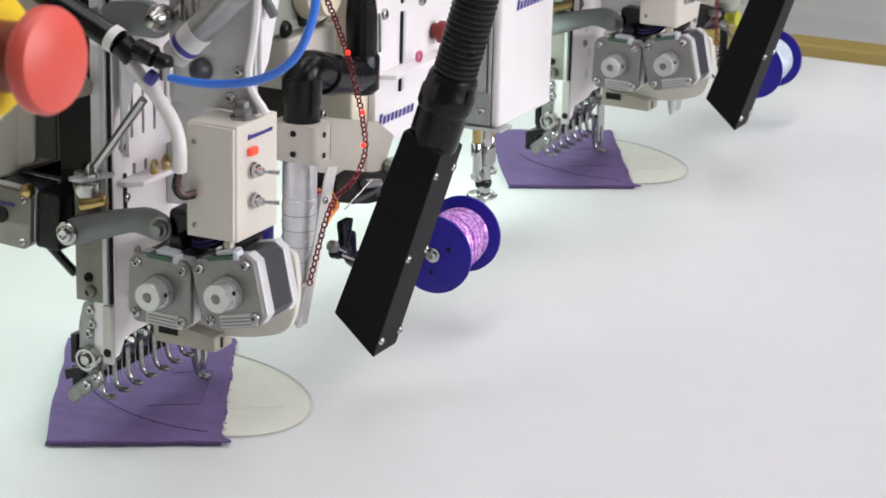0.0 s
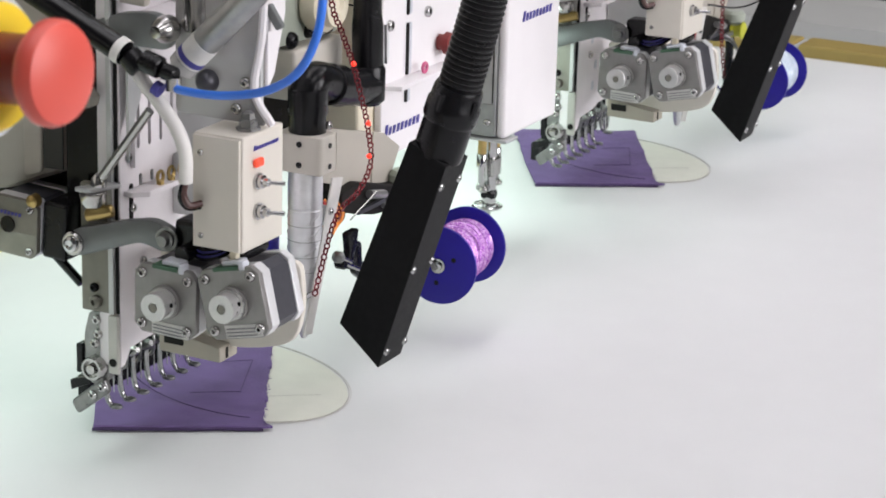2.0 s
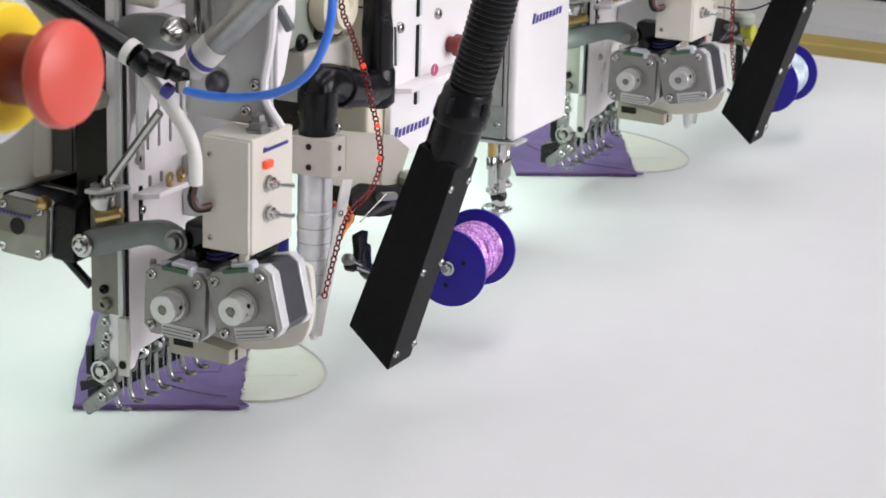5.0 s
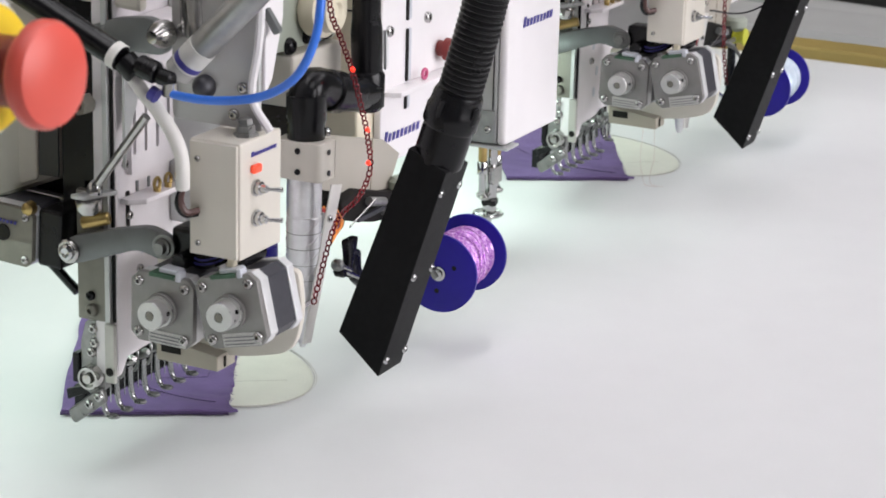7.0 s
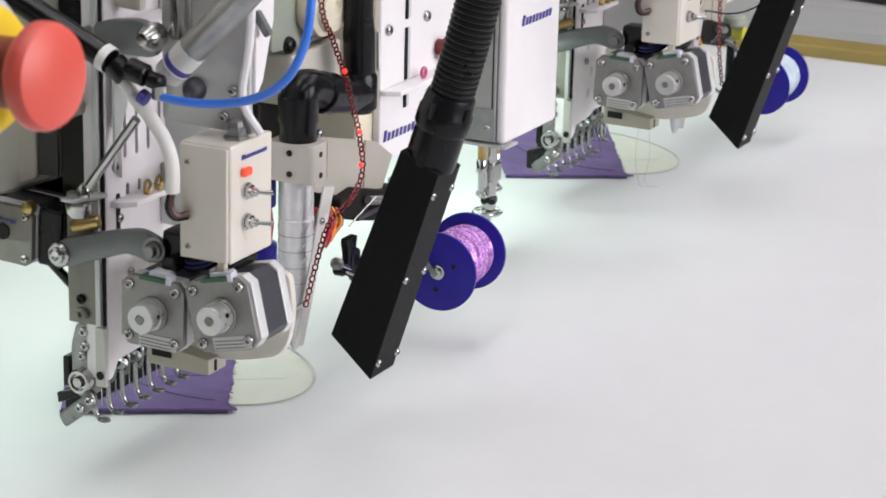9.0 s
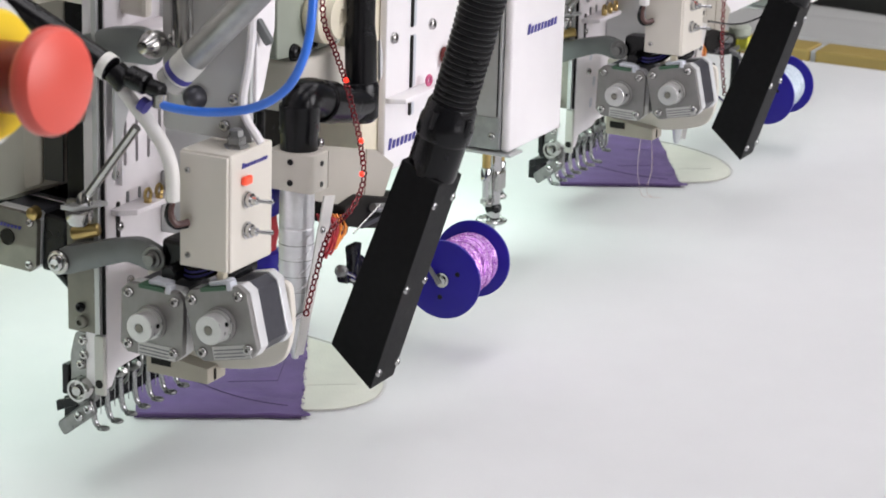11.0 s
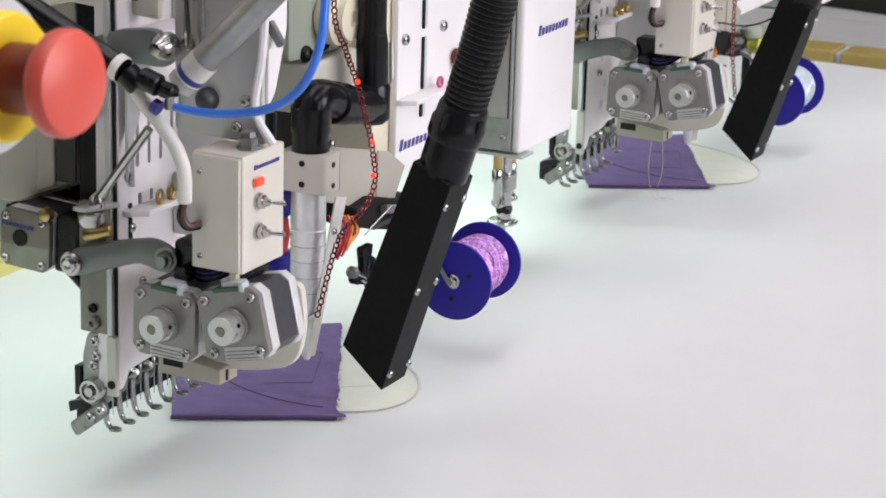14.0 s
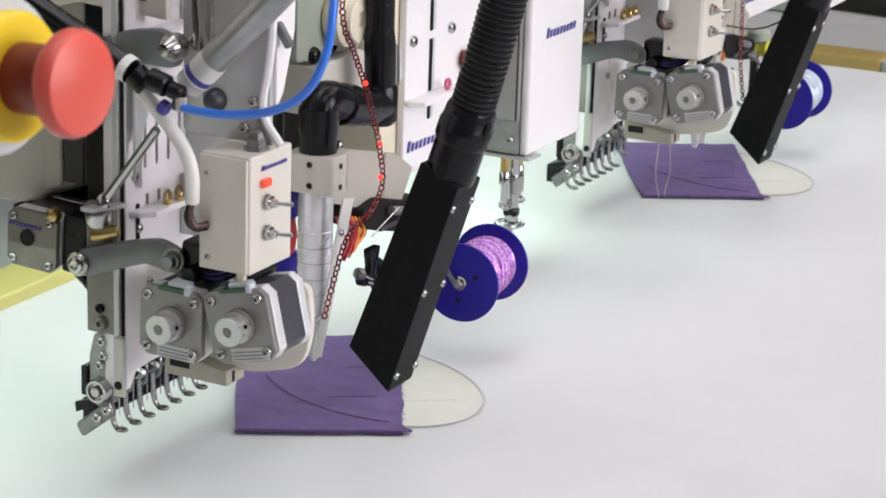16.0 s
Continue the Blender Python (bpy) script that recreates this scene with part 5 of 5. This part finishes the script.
def loose_threads(ox):
    out = []
    for x, y, bend in ((0.148, 0.037, 0.003), (0.151, 0.030, -0.003)):
        pts = [(x + ox, y, 0.088), (x + ox, y + bend * 0.3, 0.060), (x + ox - bend, y + bend * 0.5, 0.030), (x + ox - bend * 0.5, y - bend * 0.6, 0.010), (x + ox, y - 0.004, 0.0045), (x + ox + 0.004, y - 0.012, 0.0038)]
        out.append(tagged(part("hanging_thread", tube(pts, 0.00021, 5, 6), THREAD, None), "pale loose thread hanging to the fabric", "thread", "loose threads"))
    return out


# ---- emergency button near the camera ----
def emergency_button():
    g = thing("emergency_button", "red mushroom emergency button on a yellow shield", "emergency button")
    c = Vector((-0.4039, -0.2175, 0.3747))
    n = Vector((-0.05, -0.995, 0.05)).normalized()
    part("mushroom", lathe(c - n * 0.007, c + n * 0.005, [(0, 0.012), (0.0, 0.0184), (0.2, 0.0204), (0.5, 0.0205), (0.75, 0.0190), (0.92, 0.0140), (1, 0.004)], 40), RED, g, "red domed push head", smooth=True)
    part("neck", rod(c - n * 0.028, c - n * 0.0072, 0.0135, 28), DARKRED, g, "dark red neck", smooth=True)
    part("shield", lathe(c - n * 0.034, c - n * 0.027, [(0, 0.0250), (0.7, 0.0250), (1, 0.0235), (1, 0.014)], 40), YELLOW, g, "yellow round shield", smooth=True)
    part("rim", lathe(c - n * 0.042, c - n * 0.0345, [(0, 0.0300), (0.7, 0.0305), (1, 0.0290)], 40), RIM, g, "pale grey rim", smooth=True)
    s = thing("control_box", "cream control box that carries the emergency button", "control box")
    u = n.cross(Vector((0, 0, 1))).normalized()
    m = Matrix(((u.x, -n.x, 0, c.x - n.x * 0.0425), (u.y, -n.y, 0, c.y - n.y * 0.0425), (0, 0, 1, c.z), (0, 0, 0, 1)))
    s.matrix_basis = m
    part("body", box(-0.025, 0.025, 0.002, 0.055, -0.022, 0.05, 0.004), CREAM, s)
    part("hanger", box(-0.01, 0.01, 0.03, 0.05, 0.052, 0.45, 0.002), CREAM, s)
    part("cross_arm", box(-0.012, 0.012, 0.025, 0.80, 0.452, 0.475, 0.002), CREAM, s)


# ---- build ----
hall()
machine_table()
frame_thing = fabric_frame()
patches = [patch()]
for k in (1,):
    patches.append(copy_thing(patches[0], pose(k * P, 0, 0)))
# hidden behind the camera's view, the row starts with the first head
feet = []
head, foot = embroidery_head()
carriage = [head]
carriage.append(front_motor(pose(0, 0, 0.132, 1.5), "grey square stepper motor with a steel pulley"))
carriage.append(front_motor(pose(0, -0.0464, 0.139, -12.8), "grey square stepper motor tilted beside its twin"))
carriage += [switch_box(), guard(), air_cylinder()] + hoses() + [cord_tube(), elbow_pipe(), nozzle()]
sliders = list(carriage)
for ob in carriage:
    twin = copy_thing(ob, pose(P, 0, 0) @ ob.matrix_basis)
    sliders.append(twin)
    if ob is head:
        feet = [o for o in (*head.children, *twin.children) if o.name.startswith("working_foot")]
for ob in [head_arm(), side_stepper(), thread_feeder()] + needle_head():
    copy_thing(ob, pose(P, 0, 0) @ ob.matrix_basis)
near_spool = spool(SEQ_PURPLE, "blue spool wound with purple sequin tape", 1.14)
near_spool.matrix_basis = pose(0.343, -0.008, 0.0628, 0, 0, 4) @ pose(-0.350, 0.008, -0.0628)
far_spool = spool(SEQ_PALE, "blue spool with a little pale blue sequin tape", 1.15)
far_spool.matrix_basis = pose(P, 0.006, -0.003)
sliders.append(sequin_chain([(0.204, 0.005, 0.330), (0.204, 0.005, 0.278), (0.219, 0.005, 0.253), (0.235, 0.005, 0.228), (0.248, 0.005, 0.202), (0.257, 0.005, 0.181), (0.262, 0.005, 0.156), (0.246, 0.005, 0.140), (0.223, 0.005, 0.134), (0.211, 0.005, 0.125), (0.201, 0.005, 0.109), (0.186, 0.005, 0.081)], ((0.232, 0.003, 0.230), (0.254, 0.003, 0.185), (0.2555, 0.003, 0.162)), "dark red sequin chain with lit beads beside the pipe", 0.86))
sliders.append(sequin_chain([(0.874, -0.020, 0.330), (0.875, -0.020, 0.185), (0.877, -0.020, 0.155), (0.880, -0.020, 0.129), (0.893, -0.020, 0.093)], (), "dark red sequin chain hanging straight beside the motors", 0.8))
sliders.append(tagged(part("slack_wire", tube([(0.745, -0.055, 0.190), (0.756, -0.052, 0.188), (0.819, -0.052, 0.175), (0.877, -0.052, 0.171), (0.935, -0.056, 0.178), (0.96, -0.07, 0.20)], 0.0008, 6, 8), BLACK, None, smooth=True), "thin dark slack wire", "wire"))
threads = loose_threads(P)
lime = material("lime_yellow_plastic", (0.52, 0.52, 0.05), 0.4, vary=0.06, scale=60)
bobbin = thing("thread_bobbin", "lime yellow plastic bobbin on the thread feeder", "bobbin")
part("reel", lathe((1.062, 0.0345, 0.1030), (1.062, 0.0230, 0.1030), [(0, 0.0085), (0.12, 0.0085), (0.15, 0.0065), (0.85, 0.0065), (0.88, 0.0085), (1, 0.0080)], 20), lime, bobbin, smooth=True)
emergency_button()

# ---- what moves ----
SHIFT = [(0.0, -0.0521, -0.0213), (0.5, -0.0378, -0.0153), (1.0, -0.0221, -0.0076), (1.5, -0.0078, -0.0042), (2.0, -0.0041, -0.0199), (2.5, 0.0042, -0.0317), (3.0, 0.0012, -0.0154), (3.5, 0.0000, 0.0000), (4.0, 0.0102, 0.0121), (6.5, 0.0253, 0.0239), (7.0, 0.0252, 0.0233), (7.5, 0.0263, 0.0239), (8.0, 0.0266, 0.0241), (8.5, 0.0254, 0.0238), (9.0, 0.0254, 0.0236), (11.5, 0.0547, -0.0191), (12.0, 0.0546, -0.0190), (12.5, 0.0550, -0.0189), (13.0, 0.0558, -0.0184), (13.5, 0.0573, -0.0168), (14.0, 0.0591, -0.0292), (14.5, 0.0607, -0.0399), (15.0, 0.0613, -0.0516), (15.5, 0.0602, -0.0634), (16.0, 0.0583, -0.0751)]
FOOT = [(0.0, 0.002), (0.25, 0.0), (0.5, 0.03), (0.75, 0.0), (1.0, 0.03), (1.25, 0.0), (1.5, 0.008), (1.75, 0.0), (2.0, 0.03), (2.25, 0.01), (2.5, 0.0), (2.75, 0.03), (3.0, 0.005), (3.25, 0.03), (3.5, 0.0), (3.75, 0.03), (4.0, 0.0), (5.0, 0.03), (6.0, 0.03), (6.5, 0.003), (7.0, 0.03), (9.0, 0.03), (16.0, 0.03)]

# the needle carriages slide sideways by one needle
SLIDE = [(0.0, 0.0), (4.2, 0.0), (6.3, 0.0), (8.6, 0.0), (8.7, -0.0012), (9.0, -0.0096), (9.2, -0.0136), (9.35, -0.0148), (11.3, -0.0148), (16.0, -0.0148)]


def motions():
    walk(frame_thing, [(t, pose(x, y, 0)) for t, x, y in SHIFT])
    for k, p in zip((0, 1), patches):
        walk(p, [(t, pose(x + k * P, y, 0)) for t, x, y in SHIFT])
    for f in feet:
        walk(f, [(t, pose(0.186, 0.0985, 0.001 + dz)) for t, dz in FOOT])
    for ob in sliders:
        base = ob.matrix_basis.copy()
        walk(ob, [(t, pose(dx, 0, 0) @ base) for t, dx in SLIDE])
    # cut thread ends drop from the needle of the far head
    for ob in threads:
        walk(ob, [(t, pose(dx, 0, 0.088 if t < 5 else 0)) for t, dx in SLIDE])


motions()
